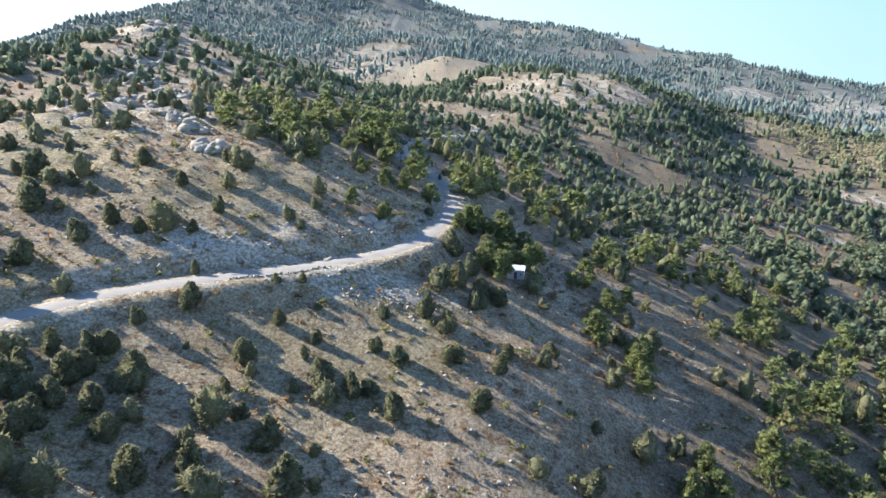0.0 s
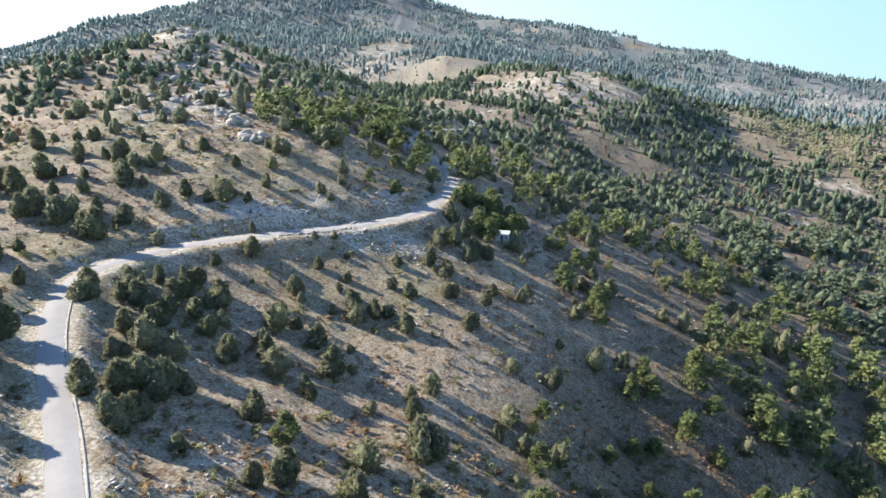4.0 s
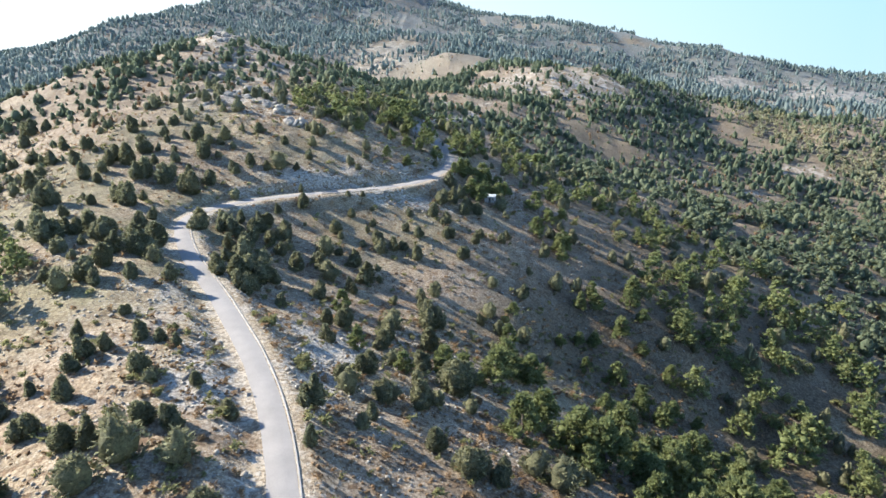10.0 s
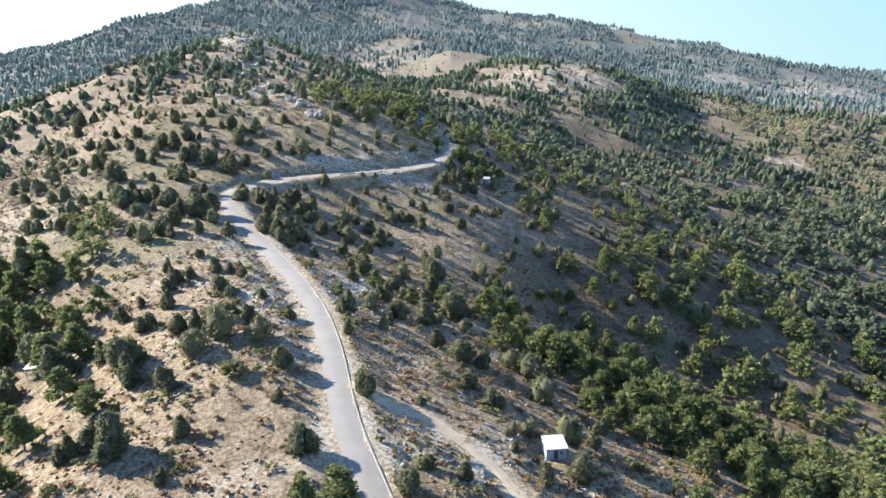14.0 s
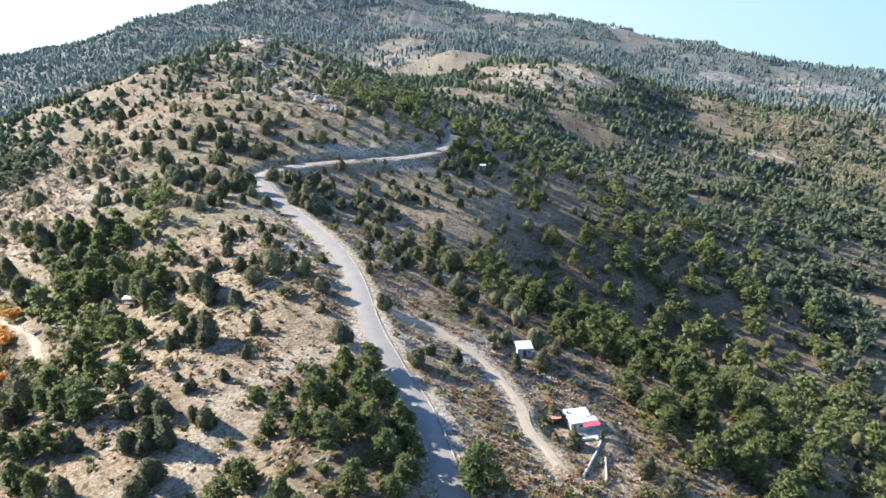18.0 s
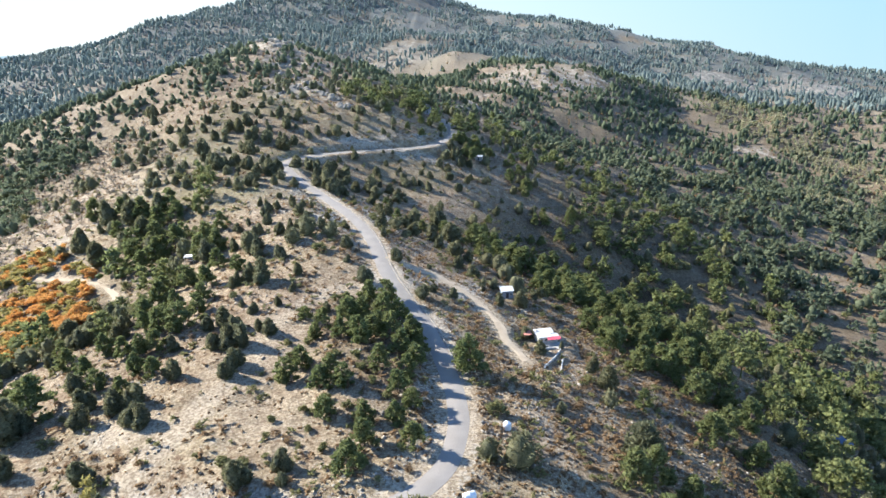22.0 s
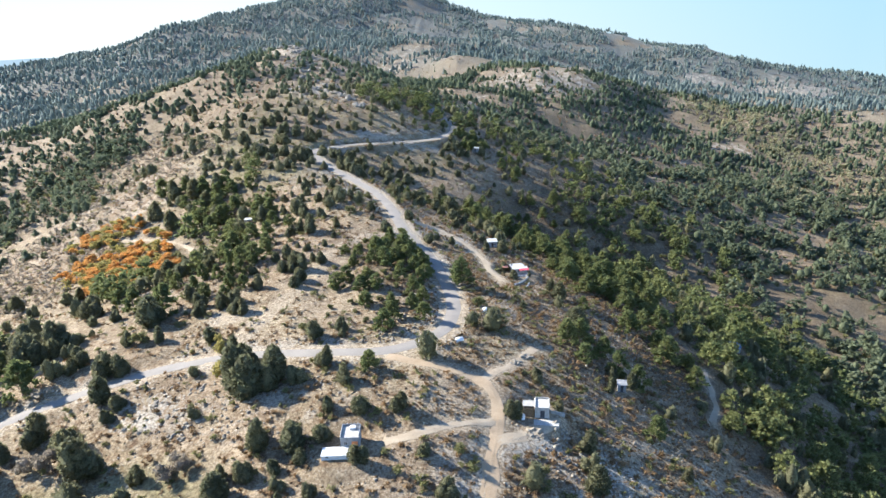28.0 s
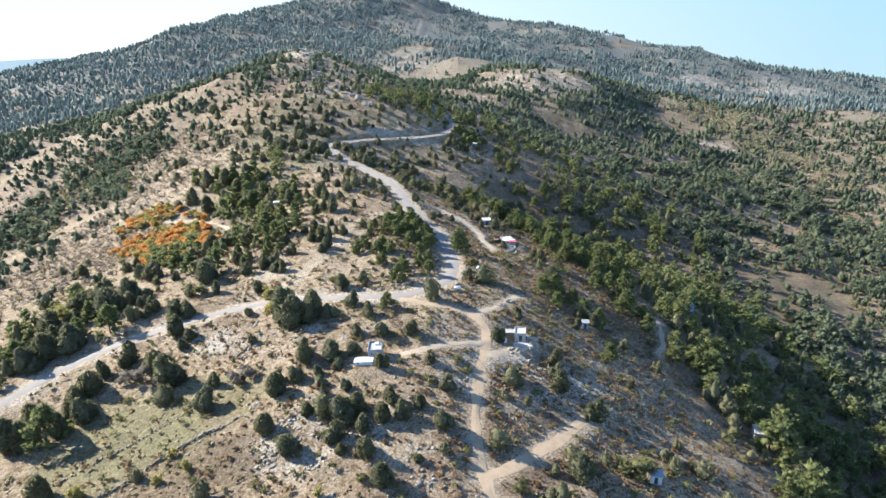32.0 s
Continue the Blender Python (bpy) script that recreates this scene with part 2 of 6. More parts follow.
KNOLLS = [
    (-0.3, -1.5, -1.7, -1.1, -1.1, 0.9, 0.7),
    (-0.6, -2.2, -1.6, 3.4, 0.3, -1.8, -0.4),
    (-0.6, 1.1, 0.6, 2.6, 2.4, -1.3, -0.9),
    (0.5, 1.8, -1.3, -1.8, 1.3, 0.8, 0.1),
    (0.6, -0, 1, -0, -1.3, -0.9, 1.3),
    (-2, -5.2, 2.8, 1.7, -0.1, -0.5, 3.2),
    (-2.2, -2.5, 4.8, 0.8, -0.5, -1.2, 1.6),
    (0.8, 4.7, 2.6, -1.4, -0.2, -2, -2.9),
    (2.5, 3.3, -3.1, -5.2, 1.4, 1, -1.4),
    (0.4, -3.4, -3.6, -2.6, 2.4, 1.5, 0.9),
    (0.9, -1.5, 1.8, 1.1, -0, 0, 1.1),
    (0.8, 0.6, 3.7, 1.2, -1.9, -0.4, 1.1),
]
SHOULDER = [
    (12.3, 6.6, -6.5, 4.0, -8.7, 9.7, 1.9, -2.8, 1.8, -0.3),
    (4.4, 0.1, -9.4, -0.2, -6.6, -9.0, -3.9, 4.1, -4.1, 1.0),
    (-2.1, -3.6, -5.0, -3.7, -5.4, -10.5, 8.0, 4.3, -12.9, 4.9),
    (-0.4, -0.7, -1.8, -1.8, 0.2, 0.9, 2.0, -8.4, -19.1, 1.3),
    (0, 0, -0.3, -0.2, 0.5, 1.0, 0.4, 5.1, -5.1, -5.2),
]
LATTICES = [
    (-480, 50, 300, 50, 42, SHOULDER),
    (-1450, 330, -520, 330, 290, MOUNTAINS),
    (-450, 150, -300, 150, 135, HILLS),
    (-290, 72, -285, 82, 66, SLOPES),
    (-135, 40, -235, 38, 34, KNOLLS),
]


def lattice_height(x, y):
    z = np.full(x.shape, BASE)
    for x0, dx, y0, dy, spread, rows in LATTICES:
        c = np.array(rows)
        gx = np.exp(-0.5 * ((x[..., None] - x0 - dx * np.arange(c.shape[1])) / spread) ** 2)
        gy = np.exp(-0.5 * ((y[..., None] - y0 - dy * np.arange(c.shape[0])) / spread) ** 2)
        z = z + np.einsum("...i,...j,ji->...", gx, gy, c)
    return z


def hashed(i, j, seed):
    n = (i * 374761393 + j * 668265263 + seed * 97463477) & 0xFFFFFFFF
    n = ((n ^ (n >> 13)) * 1274126177) & 0xFFFFFFFF
    return ((n ^ (n >> 16)) & 0xFFFF) / 65535.0


def value_noise(x, y, seed):
    i, j = np.floor(x).astype(np.int64), np.floor(y).astype(np.int64)
    u, v = x - i, y - j
    u, v = u * u * (3 - 2 * u), v * v * (3 - 2 * v)
    a, b = hashed(i, j, seed) * (1 - u) + hashed(i + 1, j, seed) * u, hashed(i, j + 1, seed) * (1 - u) + hashed(i + 1, j + 1, seed) * u
    return (a * (1 - v) + b * v) * 2 - 1


def fbm(x, y, size, seed, octaves=3):
    out, amp = np.zeros(np.shape(x)), 1.0
    for k in range(octaves):
        out, amp, size = out + amp * value_noise(x / size, y / size, seed + k), amp * 0.5, size * 0.5
    return out


def smooth(a, b, v):
    t = np.clip((v - a) / (b - a), 0.0, 1.0)
    return t * t * (3 - 2 * t)


def spline(points, step=1.5):
    """An even, smooth line through plan points."""
    p = np.array([points[0], *points, points[-1]], float)
    p[0], p[-1] = 2 * p[1] - p[2], 2 * p[-2] - p[-3]
    out = []
    for k in range(1, len(p) - 2):
        n = max(2, int(np.hypot(*(p[k + 1] - p[k])) / step))
        t = np.arange(n)[:, None] / n
        out.append(0.5 * (2 * p[k] + (p[k + 1] - p[k - 1]) * t + (2 * p[k - 1] - 5 * p[k] + 4 * p[k + 1] - p[k + 2]) * t**2 + (3 * p[k] - p[k - 1] - 3 * p[k + 1] + p[k + 2]) * t**3))
    return np.vstack([*out, p[-2:-1]])


def profile(line, window):
    z = lattice_height(line[:, 0], line[:, 1])
    pad = np.concatenate([np.full(window, z[0]), z, np.full(window, z[-1])])
    return np.convolve(pad, np.ones(2 * window + 1) / (2 * window + 1), "valid")


ROAD_LINE = spline([(-172, -262), (-158, -230), (-146, -205), (-133, -184), (-121, -168), (-107, -158.5), (-95, -154.5), (-84, -151.5), (-70, -148.5), (-54, -147.5), (-38, -149.5), (-23, -152), (-10, -152.3),
    (-1, -147.5), (5, -139.5), (7.4, -128), (7.0, -117), (4.6, -104.2), (-0.7, -85.6), (-7.3, -71.8), (-14.8, -53.8), (-21.8, -30.4), (-27.9, -13.9), (-35.6, 2.2), (-43.5, 16.2), (-52.3, 30.9), (-62, 45.5),
    (-70, 58), (-77, 71.5), (-81.5, 83), (-82, 93), (-78, 104), (-68, 115.5), (-57, 122.5), (-46, 128.5), (-35, 134), (-23, 141.5), (-14, 149.5), (-7, 159), (-1.5, 173)])
ROAD_LINE = np.vstack([ROAD_LINE, spline([(-1.5, 173), (2, 190), (2.3, 206), (-1, 216), (-8, 226), (-14, 238), (-15, 254), (-12, 280), (-2, 315), (10, 345), (20, 368), (17, 385), (3, 398)])[1:]])
ROAD_Z = profile(ROAD_LINE, 9)
TRACKS = [  # half width, flat reach, plan points
    (1.25, spline([(-16, -44), (-7.1, -47.5), (-1.1, -48.7), (7.8, -55.6), (14.6, -64.5), (18.5, -75.2), (20.5, -86.3), (24, -95)])),
    (1.4, spline([(-9, -155), (-1.1, -157.8), (7.5, -160.4), (14.5, -162.8), (18, -168.8), (18.2, -176.5), (16.5, -186), (15, -197), (14.3, -210.5), (15.2, -219), (17, -228), (19, -240)])),
    (0.9, spline([(-6.6, -185.3), (-1.9, -183.9), (4.1, -181.4), (10.3, -178.8), (17.5, -176.6)])),
    (1.0, spline([(15, -162), (18.9, -157.6), (23.6, -152.7), (29.7, -143.5)])),
    (1.6, spline([(15.5, -225), (21.8, -221), (29, -215.3), (37.1, -207), (45.4, -197.6)])),
    (0.9, spline([(-160, -6), (-147.9, -10.8), (-137.7, -14), (-124.7, -22), (-113.4, -32.8), (-106.5, -41.9)])),
    (0.8, spline([(86, -122), (84.4, -130.4), (82.4, -142.1), (77.9, -150.4)])),
    (1.5, spline([(4, 397), (-1, 404), (6, 414), (20, 440), (34, 462), (50, 486)])),
    (1.5, spline([(17.6, -182.2), (23, -179.6), (28, -177), (32, -174)])),
]
WORN = spline([(-18, -66), (-24, -69), (-31, -74), (-36, -81), (-39, -92), (-43, -108), (-48, -126), (-54, -142)])   # a trodden strip over the grass
TRACK_Z = [profile(line, 4) for _, line in TRACKS]
PADS = []                                       # levelled ground for buildings: x, y, reach, z


def nearest(x, y, line):
    """Distance to a line and the index of its nearest point."""
    d, k = np.full(x.shape, 1e9), np.zeros(x.shape, int)
    for a in range(0, len(x), 20000):
        dx, dy = x[a:a + 20000, None] - line[None, :, 0], y[a:a + 20000, None] - line[None, :, 1]
        q = dx * dx + dy * dy
        i = q.argmin(1)
        d[a:a + 20000], k[a:a + 20000] = np.sqrt(q[np.arange(len(i)), i]), i
    return d, k


def height(x, y, bed=0.0):
    """The ground's height: lattices, relief of its own, and the beds of road, tracks and buildings."""
    x, y = np.atleast_1d(np.asarray(x, float)), np.atleast_1d(np.asarray(y, float))
    z = lattice_height(x, y)
    far = smooth(260, 800, np.hypot(x, y + 60))
    crag = smooth(110, 40, np.hypot((x + 92) / 0.9, y - 208)) + smooth(90, 30, np.hypot(x + 168, (y - 410) / 1.2))
    z = z + fbm(x, y, 17, 3) * 0.55 + fbm(x, y, 4.5, 11) * 0.22 + far * fbm(x, y, 150, 5, 5) * 11 + smooth(150, 330, np.hypot(x + 30, y + 10)) * fbm(x, y, 55, 8, 4) * 2.6 + crag * np.abs(fbm(x, y, 11, 21, 4)) * 1.3
    z = z - 11.0 * np.exp(-0.5 * (((x - 88) / 28) ** 2 + ((y - 66) / 28) ** 2)) - 6.0 * np.exp(-0.5 * (((x - 48) / 16) ** 2 + ((y - 62) / 22) ** 2)) - 6.5 * np.exp(-0.5 * (((x - 45) / 14) ** 2 + ((y - 98) / 22) ** 2)) - 4.0 * np.exp(-0.5 * (((x - 18) / 12) ** 2 + ((y - 64) / 16) ** 2)) - 15.0 * np.exp(-0.5 * (((x - 146) / 28) ** 2 + ((y + 172) / 65) ** 2))     # hollows dug east of the ridge to put these slopes in shade
    z = z - 48 * smooth(-620, -1050, x) * smooth(450, 900, y)          # the far mountain's west shoulder, lowered to fit the skyline from the camera
    out = np.hypot(x, y)
    z = z - smooth(1500, 4600, out) * np.where(x > 0, 330, 190) * smooth(-0.6, 0.6, (np.abs(x) - 0.25 * y) / 1500.0) - smooth(1500, 3500, np.abs(x)) * 60 + smooth(1500, 2600, out) * fbm(x, y, 620, 17, 4) * 22
    z = z + 2.2 * (1 - smooth(9, 20, np.hypot((x + 11) / 0.9, (y + 104) / 1.25)))          # the pine knoll inside the bend
    for half, line, lz in [(t[0], t[1], q) for t, q in zip(TRACKS, TRACK_Z)]:
        near = (np.abs(x - line[:, 0].mean()) < 130) & (np.abs(y - line[:, 1].mean()) < 130)
        if near.any():
            d, k = nearest(x[near], y[near], line)
            w = 1 - smooth(half + 0.9, half + 4.5, d)
            z[near] = z[near] * (1 - 0.45 * w) + 0.45 * lz[k] * w - bed * 0.45 * w
    for px, py, reach, pz in PADS:
        w = 1 - smooth(reach, reach + 3.5, np.hypot(x - px, y - py))
        z = z * (1 - w) + pz * w
    near = (np.abs(x + 40) < 240) & (np.abs(y - 60) < 400)
    if near.any():
        d, k = nearest(x[near], y[near], ROAD_LINE)
        w = 1 - smooth(4.2, 8.5, d)
        z[near] = z[near] * (1 - w) + (ROAD_Z[k] - bed) * w
    return z


def at(x, y):
    return float(height(x, y)[0])


def raw_mesh(name, verts, faces, material, smooth_shade=False):
    """A mesh from arrays; faces all have the same number of corners."""
    me = bpy.data.meshes.new(name)
    verts, faces = np.asarray(verts, np.float32), np.asarray(faces, np.int32)
    k = faces.shape[1]
    me.vertices.add(len(verts))
    me.vertices.foreach_set("co", verts.ravel())
    me.loops.add(faces.size)
    me.loops.foreach_set("vertex_index", faces.ravel())
    me.polygons.add(len(faces))
    me.polygons.foreach_set("loop_start", np.arange(0, faces.size, k, dtype=np.int32))
    me.polygons.foreach_set("loop_total", np.full(len(faces), k, np.int32))
    if smooth_shade:
        me.polygons.foreach_set("use_smooth", np.ones(len(faces), bool))
    me.materials.append(material)
    me.update(calc_edges=True)
    return me


def graded(lo, a, b, hi, step, grow):
    mid = np.arange(a, b + step * 0.5, step)
    out, back, s = [mid[-1]], [mid[0]], step
    while out[-1] < hi:
        s *= grow
        out.append(out[-1] + s)
    s = step
    while back[-1] > lo:
        s *= grow
        back.append(back[-1] - s)
    return np.concatenate([back[:0:-1], mid, out[1:]])


# patches of ground cover: x, y, reach across, reach along, strength
MEADOWS = [(-95, 60, 45, 60, 0.6), (-125, 110, 40, 50, 0.6), (-72, 30, 20, 16, 0.8), (-62, -195, 22, 14, 0.7), (-20, 120, 30, 30, 0.35), (-120, 175, 30, 30, 0.7), (-60, 160, 30, 20, 0.4),
    (30, 60, 30, 30, 0.35), (340, 190, 40, 30, 0.7), (10, 140, 20, 12, 0.3), (-25, 412, 24, 20, 1.0)]
FIELDS = [(-72, -198, 14, 9, 1.0), (-85, -198, 14, 10, 1.0), (-66, -206, 12, 9, 1.0), (-78, -211, 15, 10, 1.0), (-90, -211, 13, 10, 0.9), (-82, -220, 12, 7, 0.8), (-88, -190, 10, 6, 0.7)]     # mown grass between the terrace walls
STONY = [(120, 620, 110, 90, 0.6), (-162, 365, 22, 26, 0.75), (760, 1130, 160, 110, 0.7), (567, 1177, 90, 60, 0.6), (340, 496, 40, 30, 0.6), (230, 400, 60, 40, 0.5), (-110, 225, 30, 25, 0.6), (155, 978, 80, 60, 0.5), (-100, 1000, 100, 150, 0.4), (-130, 300, 40, 50, 0.45),
    (-35, 135, 45, 8, 0.8), (-23, 8, 8, 26, 1.0), (-42, -4, 10, 16, 0.8), (-28, 15, 14, 40, 0.55), (-60, 20, 18, 30, 0.42), (-92, 208, 40, 35, 0.5), (-58, -168, 12, 8, 0.45), (-32, -212, 10, 14, 0.5), (-190, 60, 60, 80, 0.35), (42, -186, 12, 10, 0.6), (-160, 400, 60, 70, 0.45), (0, 30, 30, 30, 0.3), (-40, -15, 20, 30, 0.35), (25, -190, 22, 16, 0.5),
    (-15, -215, 30, 14, 0.45), (55, -185, 22, 30, 0.35), (15, -55, 16, 20, 0.35), (-35, -170, 30, 10, 0.4), (60, 560, 90, 120, 0.35), (120, 640, 120, 80, 0.45), (380, 900, 200, 150, 0.4), (640, 1000, 200, 150, 0.5), (-60, -125, 9, 6, 0.9), (3, -118, 6, 16, 0.6), (40, -110, 30, 50, 0.22), (-68, -165, 12, 9, 0.7), (-30, 150, 20, 12, 0.4), (4, -56, 12, 7, 0.8), (-12, 158, 8, 8, 0.7)]
# litter at x 24 to 60, y 50 to 82 also paints the hollow's shade darker
WOODS = [(54, 82, 18, 24, 0.9), (24, 50, 14, 14, 0.6), (75, 40, 40, 60, 1.0), (-50, -217, 17, 10, 0.85), (-62, -224, 14, 7, 0.85), (120, 20, 75, 130, 1.0), (-210, 210, 140, 140, 0.45), (104, 140, 55, 85, 0.9), (200, 150, 120, 200, 0.8), (110, -120, 55, 70, 1.0), (-12, -95, 18, 24, 0.8), (-105, -30, 25, 45, 0.7), (-90, -75, 22, 25, 0.6), (180, 380, 150, 150, 0.75), (-20, 260, 50, 60, 0.7),
    (-260, 330, 60, 70, 0.6), (60, 80, 42, 40, 1.0), (48, 60, 28, 26, 1.0), (-150, 1300, 900, 450, 0.75), (800, 1300, 700, 400, 0.6), (30, -20, 30, 30, 0.3), (160, -170, 60, 90, 1.0), (300, 480, 300, 220, 0.6), (-100, 700, 250, 200, 0.5)]

GLADES = [(245, 148, 30, 20, 0.85), (205, 108, 26, 16, 0.75), (298, 210, 28, 20, 0.75), (262, 228, 22, 14, 0.65), (150, 175, 14, 9, 0.6), (165, 60, 16, 9, 0.5)]     # open lit ground in the east valley


def patch(x, y, patches):
    out = np.zeros(np.shape(x))
    for cx, cy, rx, ry, k in patches:
        out = np.maximum(out, k * (1 - smooth(0.55, 1.25, np.hypot((x - cx) / rx, (y - cy) / ry))))
    return out


def build_ground():
    xs, ys = graded(-4300, -170, 170, 4300, 1.7, 1.062), graded(-2600, -262, 230, 4200, 1.7, 1.062)
    gx, gy = (a.ravel() for a in np.meshgrid(xs, ys))
    z = height(gx, gy, 0.10)
    nx, ny = len(xs), len(ys)
    i = (np.arange(ny - 1)[:, None] * nx + np.arange(nx - 1)[None]).ravel()
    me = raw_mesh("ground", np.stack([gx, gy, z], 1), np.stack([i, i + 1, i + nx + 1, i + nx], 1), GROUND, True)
    near = np.full(gx.shape, 1e3)
    m = (np.abs(gx + 40) < 240) & (np.abs(gy - 60) < 400)
    near[m] = nearest(gx[m], gy[m], ROAD_LINE)[0]
    broken = fbm(gx, gy, 13, 31, 4)
    stony = np.maximum(patch(gx, gy, STONY), 0.62 * (1 - smooth(3.0, 11, near + broken * 3))) + 0.12 * broken
    green = patch(gx, gy, MEADOWS) * smooth(-0.75, 0.35, fbm(gx, gy, 22, 41, 3))
    field = patch(gx, gy, FIELDS)
    green, stony = np.maximum(green, 0.92 * field), stony * (1 - field)
    wood = np.maximum(patch(gx, gy, WOODS) * (0.75 + 0.25 * broken) * (1 - patch(gx, gy, GLADES)), 0.9 * smooth(1500, 2300, np.hypot(gx, gy)))
    bare = 0.8 * (1 - smooth(2.4, 4.8, near + broken * 1.2))
    for half, line in [(2.0, WORN), *TRACKS]:
        m = (np.abs(gx - line[:, 0].mean()) < 90) & (np.abs(gy - line[:, 1].mean()) < 90)
        bare[m] = np.maximum(bare[m], 0.8 * (1 - smooth(half * 0.8, half + 2.0, nearest(gx[m], gy[m], line)[0] + broken[m] * 1.1)))
    bare = np.maximum(bare, patch(gx, gy, [(-60, -125, 8, 5, 0.9), (-38, -98, 12, 22, 0.35), (-30, -120, 16, 14, 0.3), (-12, -205, 20, 12, 0.2), (5, -172, 10, 8, 0.4)]))
    zone = np.stack([np.clip(stony, 0, 1), np.clip(green, 0, 1), np.clip(wood, 0, 1), np.clip(bare, 0, 1)], 1).astype(np.float32)
    me.attributes.new("zone", "FLOAT_COLOR", "POINT").data.foreach_set("color", zone.ravel())
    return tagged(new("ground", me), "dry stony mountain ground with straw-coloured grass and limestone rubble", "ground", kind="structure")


def strip(name, line, half, lift, material, edges=(-1.0, -0.9, -0.45, 0.0, 0.45, 0.9, 1.0), ragged=0.0, seed=0, ruts=0.0):
    """A ribbon that lies on the ground, its rims sunk a little and, where asked, uneven."""
    way = np.gradient(line, axis=0)
    way /= np.linalg.norm(way, axis=1)[:, None]
    side = np.stack([way[:, 1], -way[:, 0]], 1)
    cols = []
    for e in edges:
        w = half * e
        if ragged and abs(e) > 0.4:
            w = w + math.copysign(1, e) * ragged * abs(e) * fbm(line[:, 0] + math.copysign(50, e), line[:, 1], 6.0, seed, 3)
        p = line + side * np.reshape(w, (-1, 1)) if np.ndim(w) else line + side * w
        z = height(p[:, 0], p[:, 1]) + (lift if abs(e) < 0.95 else -0.07 if not ruts else -0.02) - (ruts if 0.3 < abs(e) < 0.6 else 0.0)
        cols.append(np.stack([p[:, 0], p[:, 1], z], 1))
    v = np.stack(cols, 1)
    n, k = v.shape[:2]
    i = (np.arange(n - 1)[:, None] * k + np.arange(k - 1)[None]).ravel()
    return new(name, raw_mesh(name, v.reshape(-1, 3), np.stack([i, i + 1, i + k + 1, i + k], 1), material, True))


# ---- building ground: levelled pads, before the land is laid ----
def pad(x, y, reach, rise=0.0):
    z = float(lattice_height(np.array([float(x)]), np.array([float(y)]))[0]) + rise
    PADS.append((x, y, reach, z))
    return z


Z_HUT_MID = pad(22.5, -49.5, 3.6)
Z_HOUSE_MID = pad(31, -80.5, 6.5)
Z_HOUSE_NEAR = pad(27.5, -172.0, 4.6, 0.3)
Z_GREY = pad(-14.5, -187.5, 5.6)
Z_SHED = pad(57.8, -216.5, 2.6)
Z_WOOD_HOUSE = pad(104.2, -175.5, 4.5, -3.9)
Z_HUT_FAR = pad(20, 160, 3.6)
Z_HUT_LEFT = pad(-87, -28, 2.6)
Z_SMALL_SHED = pad(52.2, -151.5, 2.2)
Z_BLUE = pad(111, -86, 3.4, -1.9)
Z_FAR_HOUSE = pad(44, 374, 5.0)


# ---- large structure ----
ground = build_ground()
tagged(strip("road", ROAD_LINE, 2.15, 0.09, ASPHALT, (-1.0, -0.97, -0.5, 0.0, 0.5, 0.97, 1.0), 0.12, 7), "narrow pale grey asphalt mountain road without markings", "road", kind="structure")
way = np.gradient(ROAD_LINE, axis=0)
way /= np.linalg.norm(way, axis=1)[:, None]
gutter = (ROAD_LINE + np.stack([way[:, 1], -way[:, 0]], 1) * 2.5)[(ROAD_LINE[:, 1] > -112) & (ROAD_LINE[:, 1] < 78) & (ROAD_LINE[:, 0] < 9) & (ROAD_LINE[:, 0] > -84)]
tagged(strip("road_gutter", gutter, 0.17, 0.06, GUTTER, (-1.0, -0.94, -0.3, 0.3, 0.94, 1.0)), "pale concrete gutter kerb along the asphalt road", "kerb", kind="structure")
for k, (half, line) in enumerate(TRACKS):
    tagged(strip("dirt_track", line, half, 0.035, DIRT if k in (1, 4) else GRAVEL, (-1.0, -0.72, -0.45, -0.18, 0.18, 0.45, 0.72, 1.0), 0.6, 60 + k, 0.05), "rutted ochre dirt track over the dry hillside", "track", kind="structure")


# ---- distance: a far blue ridge and the hazy sky behind it ----
def far_wall(name, reach, a0, a1, low, tops, material):
    """An upright curved sheet far away, its top following the given heights."""
    n = 96
    a = np.radians(np.linspace(a0, a1, n))
    top = np.interp(np.linspace(0, 1, n), np.linspace(0, 1, len(tops)), tops)
    x, y = 6 + reach * np.cos(a), reach * np.sin(a) - 170
    v = np.concatenate([np.stack([x, y, np.full(n, float(low))], 1), np.stack([x, y, top], 1)])
    i = np.arange(n - 1)
    return new(name, raw_mesh(name, v, np.stack([i, i + 1, i + n + 1, i + n], 1), material, True))


def sky_material():
    m, n, l, b = shader("hazy_sky", 1.0)
    tc, sep = n.new("ShaderNodeTexCoord"), n.new("ShaderNodeSeparateXYZ")
    l.new(tc.outputs["Generated"], sep.inputs[0])
    glow = n.new("ShaderNodeEmission")
    side = ramp(n, l, sep.outputs["X"], (0.360, 0.378, 0.354), (0.185, 0.270, 0.302), 0.28, 0.80)
    up = ramp(n, l, sep.outputs["Z"], (1.06, 1.02, 0.98), (0.88, 0.96, 1.04), 0.25, 0.75)
    l.new(mix(n, l, 1.0, side, up, "MULTIPLY"), glow.inputs["Color"])
    l.new(glow.outputs[0], n["Material Output"].inputs["Surface"])
    return m


